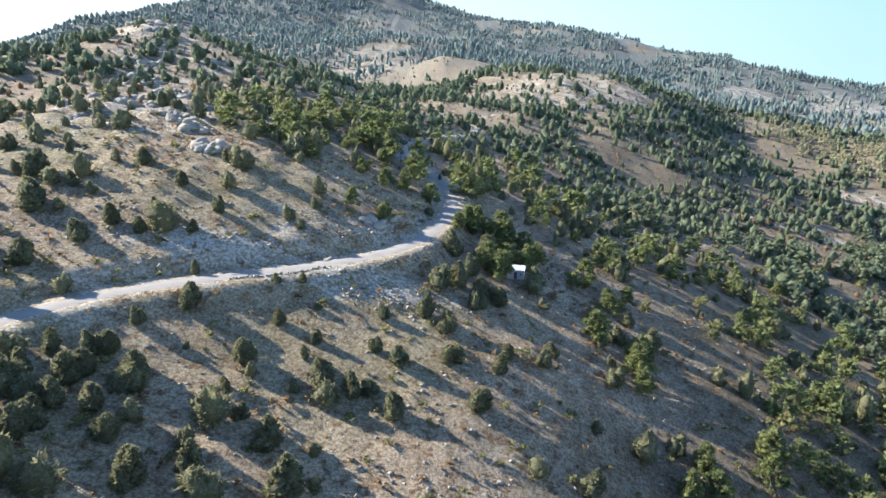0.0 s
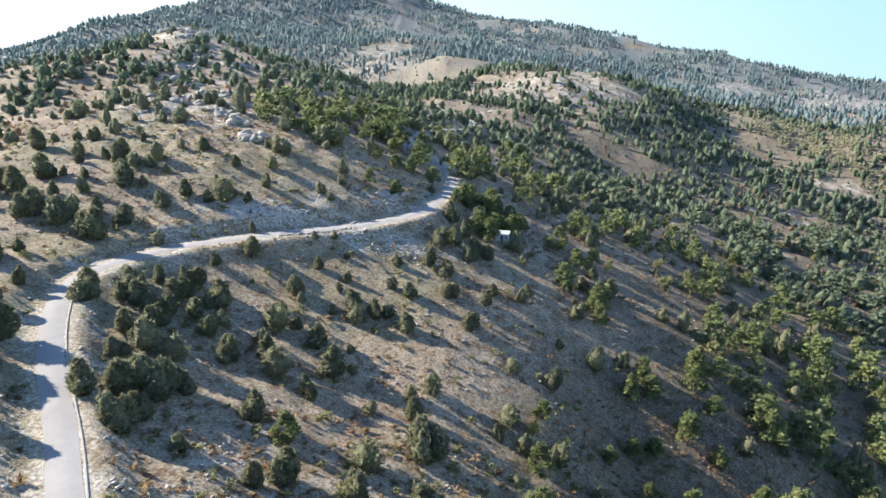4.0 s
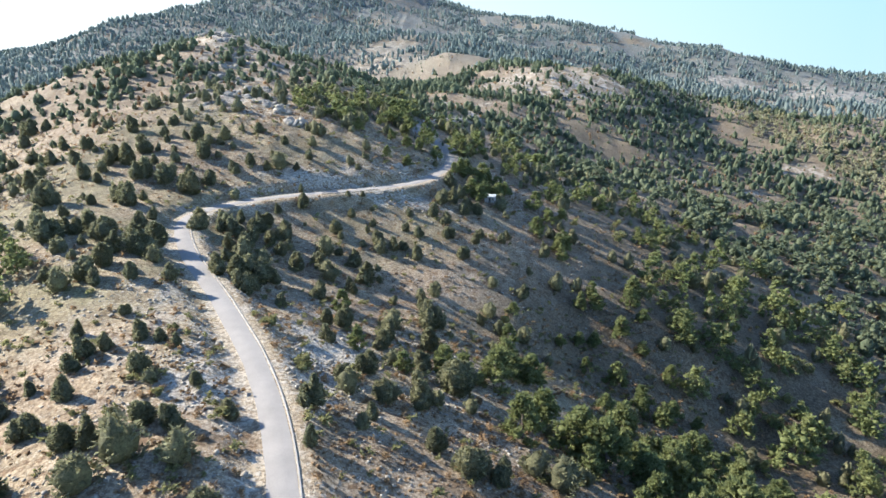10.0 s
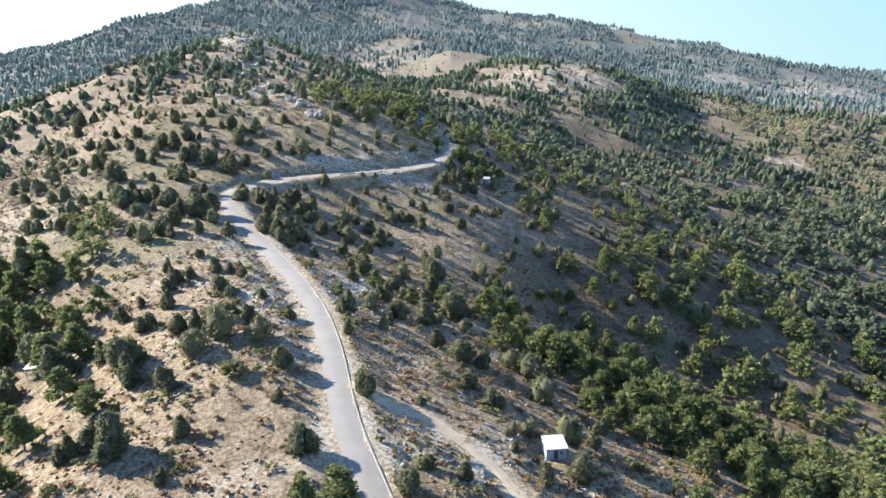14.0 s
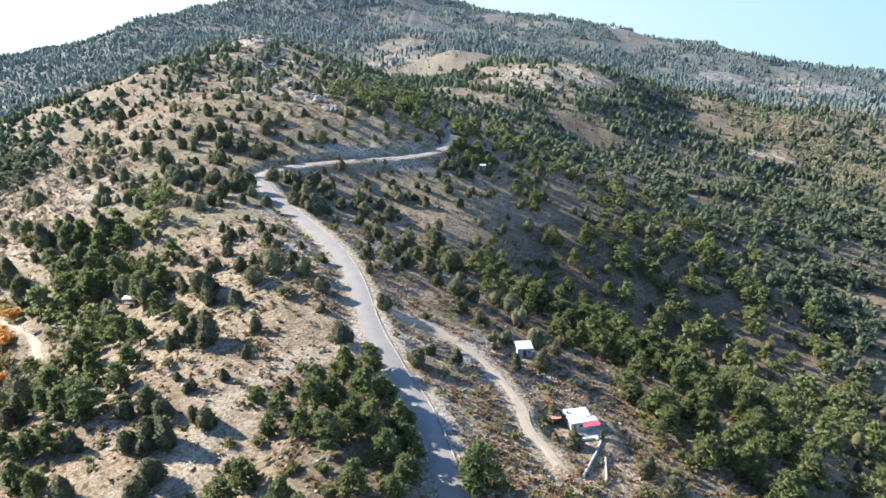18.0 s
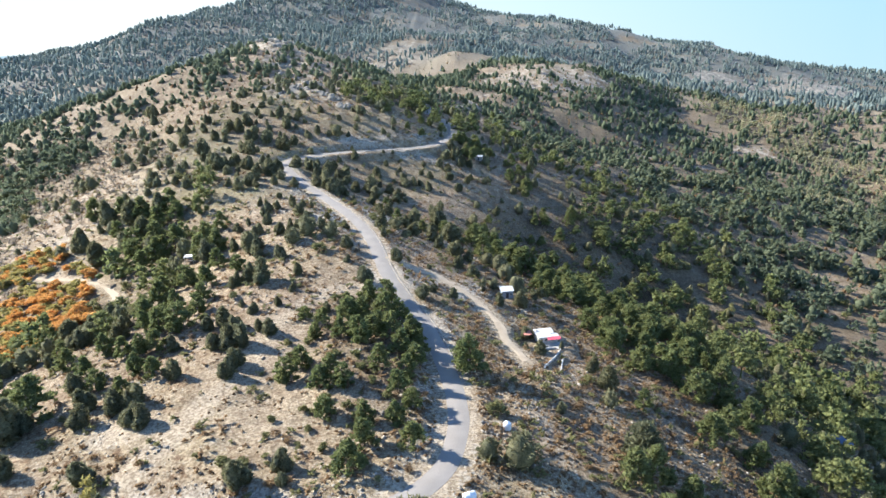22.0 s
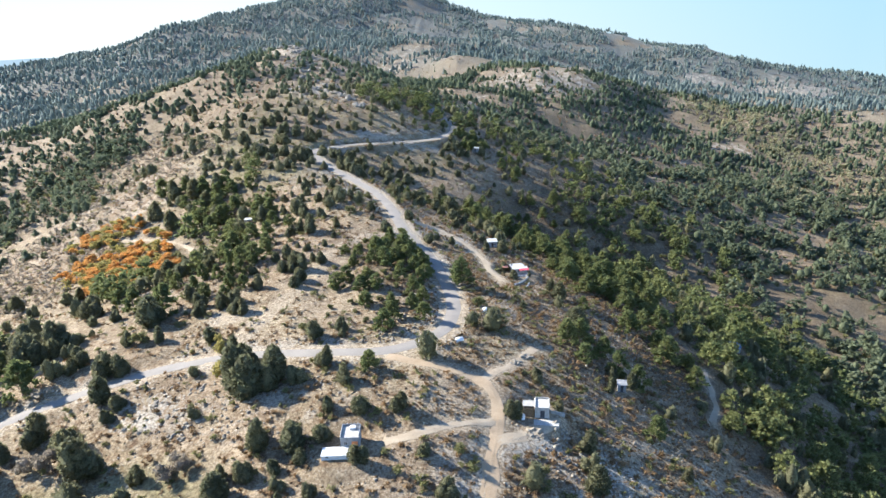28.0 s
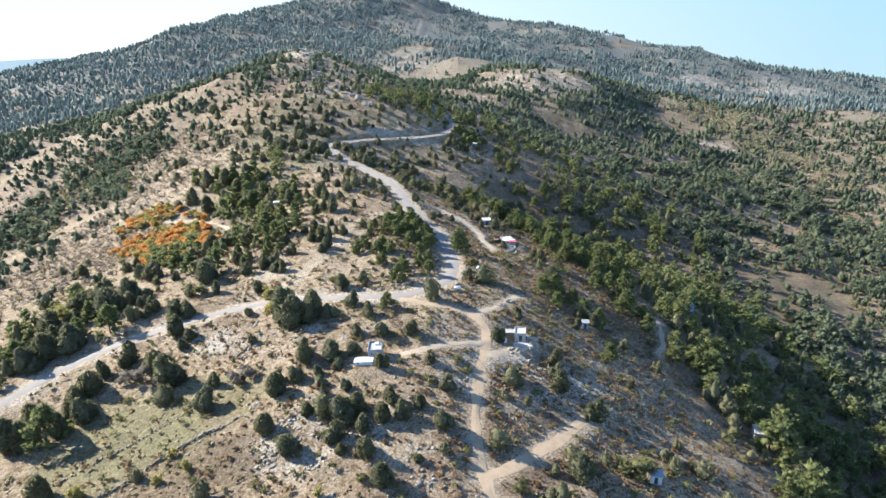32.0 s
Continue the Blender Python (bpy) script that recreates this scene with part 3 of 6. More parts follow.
BLUE_RIDGE, n, l, b = shader("ridge_haze_glow", 1.0)
# the ridge glows by itself: its haze and daylight are put in as emission
haze_glow = n.new("ShaderNodeEmission")
l.new(ramp(n, l, noise_node(n, l, 0.004, 5.0).outputs[0], (0.160, 0.222, 0.262), (0.190, 0.250, 0.288)), haze_glow.inputs["Color"])
l.new(haze_glow.outputs[0], n["Material Output"].inputs["Surface"])
tagged(far_wall("backdrop_sky", 4760, 150, 30, -700, [900] * 4, sky_material()), "pale hazy autumn sky turning blue", "sky", kind="structure")
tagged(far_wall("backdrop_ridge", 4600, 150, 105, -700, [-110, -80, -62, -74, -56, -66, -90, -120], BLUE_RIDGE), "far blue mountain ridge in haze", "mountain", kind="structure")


# ---- plants ----
OCTA_V = np.array([(1, 0, 0), (-1, 0, 0), (0, 1, 0), (0, -1, 0), (0, 0, 1), (0, 0, -1)], float)
OCTA_F = np.array([(0, 2, 4), (2, 1, 4), (1, 3, 4), (3, 0, 4), (2, 0, 5), (1, 2, 5), (3, 1, 5), (0, 3, 5)])


def clumps(centres, sizes, rng, flat=0.8, solid=(OCTA_V, OCTA_F)):
    """Ragged leaf clumps, one small uneven solid at each centre."""
    v, f = solid
    n = len(centres)
    body = v[None] * rng.uniform(0.55, 1.35, (n, len(v), 1)) + rng.uniform(-0.25, 0.25, (n, len(v), 3))
    a = rng.uniform(0, 2 * np.pi, n)
    c, s = np.cos(a)[:, None], np.sin(a)[:, None]
    x, y = body[..., 0] * c - body[..., 1] * s, body[..., 0] * s + body[..., 1] * c
    body = np.stack([x, y, body[..., 2] * flat], 2) * np.reshape(sizes, (n, 1, 1)) + np.reshape(centres, (n, 1, 3))
    return body.reshape(-1, 3), (f[None] + (np.arange(n) * len(v))[:, None, None]).reshape(-1, 3)


def join(pieces):
    vs, fs, n = [], [], 0
    for v, f in pieces:
        vs.append(v)
        fs.append(f + n)
        n += len(v)
    return np.vstack(vs), np.vstack(fs)


def finer(v, f):
    """Each triangle cut into four, pushed out to the unit ball."""
    vs, fs, seen = [tuple(p) for p in v], [], {}

    def mid(a, b):
        key = (min(a, b), max(a, b))
        if key not in seen:
            p = (np.array(vs[a]) + np.array(vs[b])) / 2
            vs.append(tuple(p / np.linalg.norm(p)))
            seen[key] = len(vs) - 1
        return seen[key]

    for a, b, c in f:
        p, q, r = mid(a, b), mid(b, c), mid(c, a)
        fs += [(a, p, r), (p, b, q), (r, q, c), (p, q, r)]
    return np.array(vs), np.array(fs)


BALL_V, BALL_F = finer(OCTA_V, OCTA_F)


def tufts(centres, ways, sizes, rng, blades=5, spread=0.6):
    """Sprays of needles or leaves: at each centre some narrow blades that fan out round the given way."""
    n = len(centres)
    d = ways[:, None] + rng.normal(0, spread, (n, blades, 3))
    d /= np.linalg.norm(d, axis=2)[..., None]
    side = np.cross(d, rng.normal(size=(n, blades, 3)))
    side /= np.linalg.norm(side, axis=2)[..., None] + 1e-6
    k = np.reshape(sizes, (n, 1, 1))
    foot = centres[:, None] + rng.normal(0, 0.3, (n, blades, 3)) * k - d * k * 0.4
    v = np.stack([foot - side * k * 0.42, foot + side * k * 0.42, foot + d * k * rng.uniform(1.1, 1.9, (n, blades, 1))], 2)
    return v.reshape(-1, 3), np.arange(n * blades * 3).reshape(-1, 3)


def lobed(rng, centres, radii, flat, n, size, fine, up=0.0, blades=5):
    """A crown of uneven lobes, each an inner body under a coat of leaf sprays. Lobes keep their gaps."""
    k = len(centres)
    v, f = (BALL_V, BALL_F) if fine else (OCTA_V, OCTA_F)
    jag = rng.uniform(0.72, 1.08, (k, len(v), 1))
    shape = np.stack([radii, radii, radii * flat], 1)
    body = (v[None] * jag) * shape[:, None] * 0.74 + centres[:, None]
    pieces = [(body.reshape(-1, 3), (f[None] + (np.arange(k) * len(v))[:, None, None]).reshape(-1, 3))]
    pick = rng.choice(k, n, p=radii**2 / (radii**2).sum())
    d = rng.normal(size=(n, 3))
    d[:, 2] += up
    d /= np.linalg.norm(d, axis=1)[:, None]
    c = centres[pick] + d * shape[pick] * rng.uniform(0.7, 1.05, (n, 1))
    c[:, 2] = np.maximum(c[:, 2], 0.03)
    pieces.append(tufts(c, d + np.array((0, 0, up)), size * rng.uniform(0.6, 1.3, n), rng, blades))
    return join(pieces)


def dome(rng, foot, tall, wide, belly, sharp, n, size, rings, sides, blades):
    """A dense evergreen body: a bulging closed coat of needle sprays over a dark core, pointed or round-headed."""
    swell = rng.normal(size=(6, 3))
    swell /= np.linalg.norm(swell, axis=1)[:, None]

    def skin(h, a):
        above = np.sqrt(np.maximum(0, 1 - np.clip((h - belly) / (1 - belly), 0, 1) ** sharp))
        below = 1 - 0.45 * np.clip((belly - h) / belly, 0, 1) ** 2
        d = np.stack([np.cos(a), np.sin(a), 1.6 * (h - 0.4)], -1)
        r = wide * above * below * (1 + 0.14 * np.sin(3.6 * (d @ swell.T)).sum(-1) / 2)
        return np.stack([np.cos(a) * r, np.sin(a) * r, h * tall], -1) + np.array(foot)

    hs = np.linspace(0.03, 0.97, rings)
    a = np.arange(sides) * 2 * np.pi / sides
    g, q = np.meshgrid(hs, a, indexing="ij")
    core = (skin(g, q + rng.uniform(-0.2, 0.2, g.shape)) - np.array(foot)) * np.array((0.76, 0.76, 0.95)) * rng.uniform(0.8, 1.12, (*g.shape, 1)) + np.array(foot)
    i, j = np.meshgrid(np.arange(rings - 1), np.arange(sides), indexing="ij")
    p, q2 = (i * sides + j).ravel(), (i * sides + (j + 1) % sides).ravel()
    faces = np.concatenate([np.stack([p, q2, q2 + sides], 1), np.stack([p, q2 + sides, p + sides], 1)])
    h = np.clip(rng.uniform(0, 1, n) ** 1.15, 0.02, 0.99)
    ang = rng.uniform(0, 2 * np.pi, n)
    c = skin(h, ang)
    way = np.stack([np.cos(ang), np.sin(ang), 0.5 + 0.9 * h], 1)
    return join([(core.reshape(-1, 3), faces), tufts(c - way * size * 0.9, way, size * rng.uniform(0.6, 1.6, n), rng, blades, 0.7)])


def juniper_crown(rng, n, size, lobes, fine=True):
    """A dense juniper, about 1 high and 0.7 wide: one to three pointed or rounded heads grown together."""
    heads = int(rng.choice((1, 2, 3), p=(0.45, 0.33, 0.22)))
    out, turn = [], rng.uniform(0, 6.28)
    for k in range(heads):
        a, off = turn + k * 2.2, 0.0 if heads == 1 else rng.uniform(0.10, 0.19)
        out.append(dome(rng, (math.cos(a) * off, math.sin(a) * off, 0), 1.0 if k == 0 else rng.uniform(0.55, 0.9), rng.uniform(0.33, 0.42) if heads == 1 else rng.uniform(0.24, 0.31), rng.uniform(0.25, 0.44), rng.uniform(1.25, 2.5),
            max(6, n // heads), size, 8 if fine else 5, 10 if fine else 6, 5 if fine else 4))
    return join(out)


def pine_crown(rng, n, size, lobes, fine=True):
    """A pine, about 1 high and 0.75 wide: whorls of small needle pads round the stem, the tips turned up, with gaps between."""
    k = rng.integers(lobes, lobes + 5)
    h = np.sort(rng.uniform(0.10, 0.93, k) ** 0.95)
    a = np.arange(k) * 2.4 + rng.uniform(-0.6, 0.6, k)
    sharp = rng.uniform(0.75, 1.2)
    out = (0.31 * (1 - (np.maximum(h - 0.28, 0) / 0.70) ** (1.5 * sharp)) + 0.01) * rng.uniform(0.45, 1.12, k)
    r = (0.165 - 0.065 * h) * rng.uniform(0.75, 1.25, k) * math.sqrt(20 / lobes)
    lean = rng.uniform(-0.08, 0.08, 2)
    return lobed(rng, np.stack([np.cos(a) * out + lean[0] * h, np.sin(a) * out + lean[1] * h, h], 1), r, 0.7, n, size, fine, 0.65, 6 if fine else 5)


def round_crown(rng, n, size, lobes, fine=True):
    """A broad-leaved crown or a shrub, about 1 high and as wide, of uneven lumps."""
    k = rng.integers(lobes, lobes + 3)
    c = np.stack([rng.uniform(-0.28, 0.28, k), rng.uniform(-0.28, 0.28, k), rng.uniform(0.18, 0.66, k)], 1)
    return lobed(rng, c, rng.uniform(0.16, 0.26, k), 0.85, n, size, fine, 0.4, 5 if fine else 4)


def far_crown(rng, n, size, lobes, fine=True):
    """A far evergreen, 1 high: one to three uneven pointed or rounded heads, with a few sprays where it stands nearer."""
    out = []
    for k in range(int(rng.integers(1, lobes + 1))):
        off = 0.0 if k == 0 else 0.2
        a = rng.uniform(0, 6.28)
        out.append(dome(rng, (math.cos(a) * off, math.sin(a) * off, 0), 1.0 if k == 0 else rng.uniform(0.5, 0.85), rng.uniform(0.25, 0.40), rng.uniform(0.18, 0.42), rng.uniform(1.0, 2.3), n, size, 3, 5 if n > 3 else 4, 3))
    return join(out)


def tube(points, radii, sides=6):
    v, f = [], []
    for p, r in zip(points, radii):
        for k in range(sides):
            a = 2 * math.pi * k / sides
            v.append((p[0] + math.cos(a) * r, p[1] + math.sin(a) * r, p[2]))
    for j in range(len(points) - 1):
        for k in range(sides):
            a, b = j * sides + k, j * sides + (k + 1) % sides
            f += [(a, b, b + sides), (a, b + sides, a + sides)]
    return np.array(v), np.array(f)


def trunk_shape(rng, top, girth, limbs):
    bend = rng.uniform(-0.03, 0.03, 2)
    parts = [tube([(0, 0, -0.06), (bend[0], bend[1], top * 0.5), (0, 0, top)], [girth, girth * 0.75, girth * 0.2])]
    for _ in range(limbs):
        h, a, r = rng.uniform(0.15, 0.75) * top, rng.uniform(0, 2 * math.pi), rng.uniform(0.14, 0.26)
        parts.append(tube([(0, 0, h), (math.cos(a) * r * 0.5, math.sin(a) * r * 0.5, h + 0.05), (math.cos(a) * r, math.sin(a) * r, h + 0.11)], [girth * 0.42, girth * 0.3, girth * 0.1], 4))
    return join(parts)


rng = np.random.default_rng(12)
KINDS = {  # crown maker, leaf clumps and their size, lobes, material, trunk top, girth, limbs, category, label
    "juniper_tree": (juniper_crown, 520, 0.046, 5, JUNIPER, 0.7, 0.030, 5, "tree", "dark olive-green juniper tree with a dense uneven crown"),
    "pine_tree": (pine_crown, 420, 0.046, 22, PINE, 0.92, 0.022, 9, "tree", "fresh green pine tree with layered open boughs"),
    "autumn_tree": (round_crown, 260, 0.055, 8, ORANGE, 0.6, 0.030, 6, "tree", "small orchard tree in orange autumn leaf"),
    "yellow_tree": (round_crown, 240, 0.055, 8, YELLOW, 0.6, 0.030, 6, "tree", "small broad-leaved tree turning yellow"),
    "thorn_bush": (round_crown, 130, 0.065, 6, SCRUB, 0.4, 0.03, 4, "shrub", "low brown thorny bush on dry ground"),
    "oak_bush": (round_crown, 220, 0.055, 8, OLIVE, 0.5, 0.03, 5, "shrub", "rounded olive-green scrub oak bush"),
    "bare_bush": (round_crown, 200, 0.05, 6, GREYBUSH, 0.6, 0.03, 8, "shrub", "greyish bush of bare autumn twigs"),
}
MODELS = {}
for kind, (maker, n, size, lobes, mat, top, girth, limbs, cat, label) in KINDS.items():
    MODELS[kind] = []
    for k in range(7 if "tree" in kind else 4):
        crown = raw_mesh("crown", *maker(rng, n, size, lobes), mat)
        trunk = raw_mesh("trunk", *trunk_shape(rng, top, girth, limbs), BARK)
        MODELS[kind].append((trunk, crown))


def plant(kind, x, y, tall, wide=1.0, group="", label=""):
    """One tree or bush as a thing of its own: an empty at its foot, its trunk and its crown."""
    r = np.random.default_rng(int(abs(x) * 731 + abs(y) * 377) % 100003)
    trunk, crown = MODELS[kind][r.integers(len(MODELS[kind]))]
    foot = new(kind)
    foot.empty_display_size = 0.3
    foot.matrix_basis = Matrix.LocRotScale((x, y, at(x, y) - 0.12), Euler((r.uniform(-0.05, 0.05), r.uniform(-0.05, 0.05), r.uniform(0, 6.28))), (tall * wide, tall * wide, tall))
    for name, me in (("trunk", trunk), ("crown", crown)):
        new(name, me).parent = foot
    return tagged(foot, label or KINDS[kind][9], KINDS[kind][8], group or kind.replace("_", " ") + "s on the hillside")


def stand(name, kind, xy, tall, wide, n, size, lobes, material, label, fine=False, stems=True):
    """Many far plants of one kind in one mesh, each with its own turn, height and width."""
    if not len(xy):
        return
    maker = far_crown if kind == "far_tree" else KINDS[kind][0]
    forms = [maker(rng, n, size, lobes, fine) for _ in range(10)]
    if stems:
        forms = [join([f, tube([(0, 0, -0.05), (0, 0, 0.6)], [0.025, 0.012], 3)]) for f in forms]
    z = height(xy[:, 0], xy[:, 1]) - 0.15
    vs, fs, total = [], [], 0
    pick, turn = rng.integers(0, 10, len(xy)), rng.uniform(0, 6.28, len(xy))
    for k, (v, f) in enumerate(forms):
        m = np.where(pick == k)[0]
        if not len(m):
            continue
        c, s, w, h = np.cos(turn[m])[:, None], np.sin(turn[m])[:, None], (tall[m] * wide[m])[:, None], tall[m][:, None]
        p = np.stack([(v[None, :, 0] * c - v[None, :, 1] * s) * w + xy[m, 0][:, None], (v[None, :, 0] * s + v[None, :, 1] * c) * w + xy[m, 1][:, None], v[None, :, 2] * h + z[m][:, None]], 2)
        vs.append(p.reshape(-1, 3))
        fs.append((f[None] + (np.arange(len(m)) * len(v))[:, None, None]).reshape(-1, 3) + total)
        total += len(m) * len(v)
    tagged(new(name, raw_mesh(name, np.vstack(vs), np.vstack(fs), material)), label, "trees" if "wood" in name else "shrubs", kind="stuff")


def scatter(n, x0, x1, y0, y1, density, gap, seed, keep_off=True):
    """Plan points, thinned by density(x, y) from 0 to 1, at least gap apart, off road, tracks and pads."""
    g = np.random.default_rng(seed)
    x, y = g.uniform(x0, x1, n), g.uniform(y0, y1, n)
    m = g.uniform(0, 1, n) < density(x, y)
    x, y = x[m], y[m]
    if keep_off and len(x):
        ok = nearest(x, y, ROAD_LINE)[0] > 4.6
        for half, line in TRACKS:
            ok &= nearest(x, y, line)[0] > half + 1.6
        for px, py, reach, _ in PADS:
            ok &= np.hypot(x - px, y - py) > reach + 1.5
        x, y = x[ok], y[ok]
    cells, out = {}, []
    for a, b in zip(x, y):
        i, j = int(a // gap), int(b // gap)
        if all((a - p) ** 2 + (b - q) ** 2 > gap * gap for u in (-1, 0, 1) for w in (-1, 0, 1) for p, q in cells.get((i + u, j + w), ())):
            cells.setdefault((i, j), []).append((a, b))
            out.append((a, b))
    return np.array(out).reshape(-1, 2)


# ---- buildings ----
WHITE = plain("white_paint", (0.56, 0.55, 0.52), (0.72, 0.71, 0.68), 0.9, 0.55)
SHEET = plain("white_sheet_roof", (0.38, 0.38, 0.37), (0.54, 0.54, 0.52), 0.7, 0.65)
CONCRETE = plain("bare_concrete", (0.30, 0.285, 0.26), (0.47, 0.45, 0.41), 1.4, 0.9)
RENDER = plain("grey_render", (0.20, 0.205, 0.21), (0.31, 0.315, 0.32), 1.2, 0.9)
BLUEWALL = plain("pale_blue_wall", (0.27, 0.31, 0.35), (0.38, 0.42, 0.46), 1.2, 0.8)
RED = plain("red_awning", (0.52, 0.07, 0.10), (0.66, 0.13, 0.17), 2.0, 0.7)
BRICKRED = plain("faded_red_paint", (0.40, 0.17, 0.12), (0.55, 0.27, 0.20), 2.0, 0.8)
ORANGEPAINT = plain("orange_paint", (0.60, 0.20, 0.07), (0.76, 0.30, 0.12), 3.0, 0.8)
WOOD = plain("weathered_boards", (0.13, 0.085, 0.05), (0.25, 0.17, 0.10), 2.5, 0.9)
DARK = plain("dark_door", (0.035, 0.035, 0.04), (0.08, 0.08, 0.085), 2.0, 0.6)
BLUEROOF = plain("blue_roof", (0.06, 0.10, 0.17), (0.10, 0.15, 0.23), 1.5, 0.5)
BLUEGREY = plain("blue_grey_sheet", (0.20, 0.23, 0.26), (0.30, 0.33, 0.36), 1.2, 0.5)
TANKMAT = plain("white_plastic", (0.56, 0.58, 0.60), (0.72, 0.74, 0.75), 1.0, 0.4)
PIPE = plain("grey_metal", (0.30, 0.31, 0.32), (0.42, 0.43, 0.44), 3.0, 0.5, 0.6)
m, n, l, b = shader("window_glass", 0.08)
b.inputs["Base Color"].default_value = (0.03, 0.04, 0.05, 1)
b.inputs["Specular IOR Level"].default_value = 0.6
GLASS = m


def box(bm, x0, x1, y0, y1, z0, z1, bevel=0.0):
    made = bmesh.ops.create_cube(bm, size=1.0, matrix=Matrix.LocRotScale(((x0 + x1) / 2, (y0 + y1) / 2, (z0 + z1) / 2), None, (x1 - x0, y1 - y0, z1 - z0)))
    if bevel:
        bmesh.ops.bevel(bm, geom=list({e for v in made["verts"] for e in v.link_edges}), offset=bevel, segments=1, affect="EDGES")


def part(name, bm, material, parent, label=""):
    me = bpy.data.meshes.new(name)
    bm.to_mesh(me)
    bm.free()
    me.materials.append(material)
    ob = new(name, me)
    ob.parent = parent
    if label:
        tagged(ob, label)
    return ob


def slab(name, dims, material, parent, label="", bevel=0.03):
    bm = bmesh.new()
    box(bm, *dims, bevel)
    return part(name, bm, material, parent, label)


def thing(name, x, y, z, turn, label, category, group=""):
    foot = new(name)
    foot.empty_display_size = 0.5
    foot.matrix_basis = pose(x, y, z, 0, 0, turn)
    return tagged(foot, label, category, group)


def wall(name, x0, x1, y, thick, tall, holes, material, parent, sunk=0.8):
    """A wall along x whose openings (x0, x1, z0, z1) go through it."""
    bm = bmesh.new()
    xs = [x0]
    for a, b_, lo, hi in sorted(holes):
        box(bm, xs[-1], a, y, y + thick, -sunk, tall)
        if lo > 0.01:
            box(bm, a, b_, y, y + thick, -sunk, lo)
        else:
            box(bm, a, b_, y, y + thick, -sunk, 0.02)
        box(bm, a, b_, y, y + thick, hi, tall)
        xs.append(b_)
    box(bm, xs[-1], x1, y, y + thick, -sunk, tall)
    bmesh.ops.remove_doubles(bm, verts=bm.verts, dist=0.001)
    return part(name, bm, material, parent)


def door(parent, x0, x1, y, tall, material=DARK, label="dark metal door"):
    leaf = slab("door", (x0 + 0.06, x1 - 0.06, y + 0.08, y + 0.13, 0.03, tall - 0.06), material, parent, label, 0.01)
    bm = bmesh.new()
    box(bm, x0, x0 + 0.06, y + 0.04, y + 0.16, 0.02, tall)
    box(bm, x1 - 0.06, x1, y + 0.04, y + 0.16, 0.02, tall)
    box(bm, x0 + 0.06, x1 - 0.06, y + 0.04, y + 0.16, tall - 0.06, tall)
    part("door_frame", bm, PIPE, parent)
    slab("handle", (x1 - 0.2, x1 - 0.12, y + 0.03, y + 0.08, 1.0, 1.06), PIPE, leaf, "metal handle", 0.01)


def window(parent, x0, x1, y, z0, z1):
    pane = slab("window", (x0 + 0.05, x1 - 0.05, y + 0.10, y + 0.12, z0 + 0.05, z1 - 0.05), GLASS, parent, "dark window pane", 0.0)
    bm = bmesh.new()
    for dims in ((x0, x1, z0, z0 + 0.05), (x0, x1, z1 - 0.05, z1), (x0, x0 + 0.05, z0 + 0.05, z1 - 0.05), (x1 - 0.05, x1, z0 + 0.05, z1 - 0.05), ((x0 + x1) / 2 - 0.02, (x0 + x1) / 2 + 0.02, z0 + 0.05, z1 - 0.05)):
        box(bm, dims[0], dims[1], y + 0.07, y + 0.15, dims[2], dims[3])
    part("frame", bm, WHITE, pane)
    slab("sill", (x0 - 0.06, x1 + 0.06, y - 0.06, y + 0.06, z0 - 0.07, z0 - 0.005), CONCRETE, pane, "", 0.01)


def shell(parent, wide, deep, tall, material, front=(), back=(), thick=0.2):
    """Four walls round the middle; front faces -y."""
    wall("front_wall", -wide / 2, wide / 2, -deep / 2, thick, tall, list(front), material, parent)
    wall("back_wall", -wide / 2, wide / 2, deep / 2 - thick, thick, tall, list(back), material, parent)
    for name, x in (("side_wall", -wide / 2), ("side_wall", wide / 2 - thick)):
        slab(name, (x, x + thick, -deep / 2 + thick, deep / 2 - thick, -0.8, tall), material, parent, "", 0.0)
    slab("floor", (-wide / 2 + thick, wide / 2 - thick, -deep / 2 + thick, deep / 2 - thick, -0.3, 0.01), CONCRETE, parent, "", 0.0)


def sheet_roof(name, x0, x1, y0, y1, z, slope, material, parent, label):
    """A thin ribbed metal roof that falls towards -y."""
    bm = bmesh.new()
    ribs = max(4, int((x1 - x0) / 0.35))
    cut = [(x0 + (x1 - x0) * (k + u) / ribs, up) for k in range(ribs) for u, up in ((0.0, 0.0), (0.06, 0.045), (0.22, 0.045), (0.28, 0.0))] + [(x1, 0.0)]
    rows = [[bm.verts.new((x, y, h + up * top - 0.05 * (1 - top))) for x, up in cut] for y, h, top in ((y0, z - slope, 1), (y1, z, 1), (y1, z, 0), (y0, z - slope, 0))]
    for a, b_ in zip(rows, rows[1:] + rows[:1]):
        for k in range(len(cut) - 1):
            bm.faces.new((a[k], a[k + 1], b_[k + 1], b_[k]))
    for k in (0, -1):
        bm.faces.new([row[k] for row in rows])
    bmesh.ops.recalc_face_normals(bm, faces=bm.faces)
    return part(name, bm, material, parent, label)


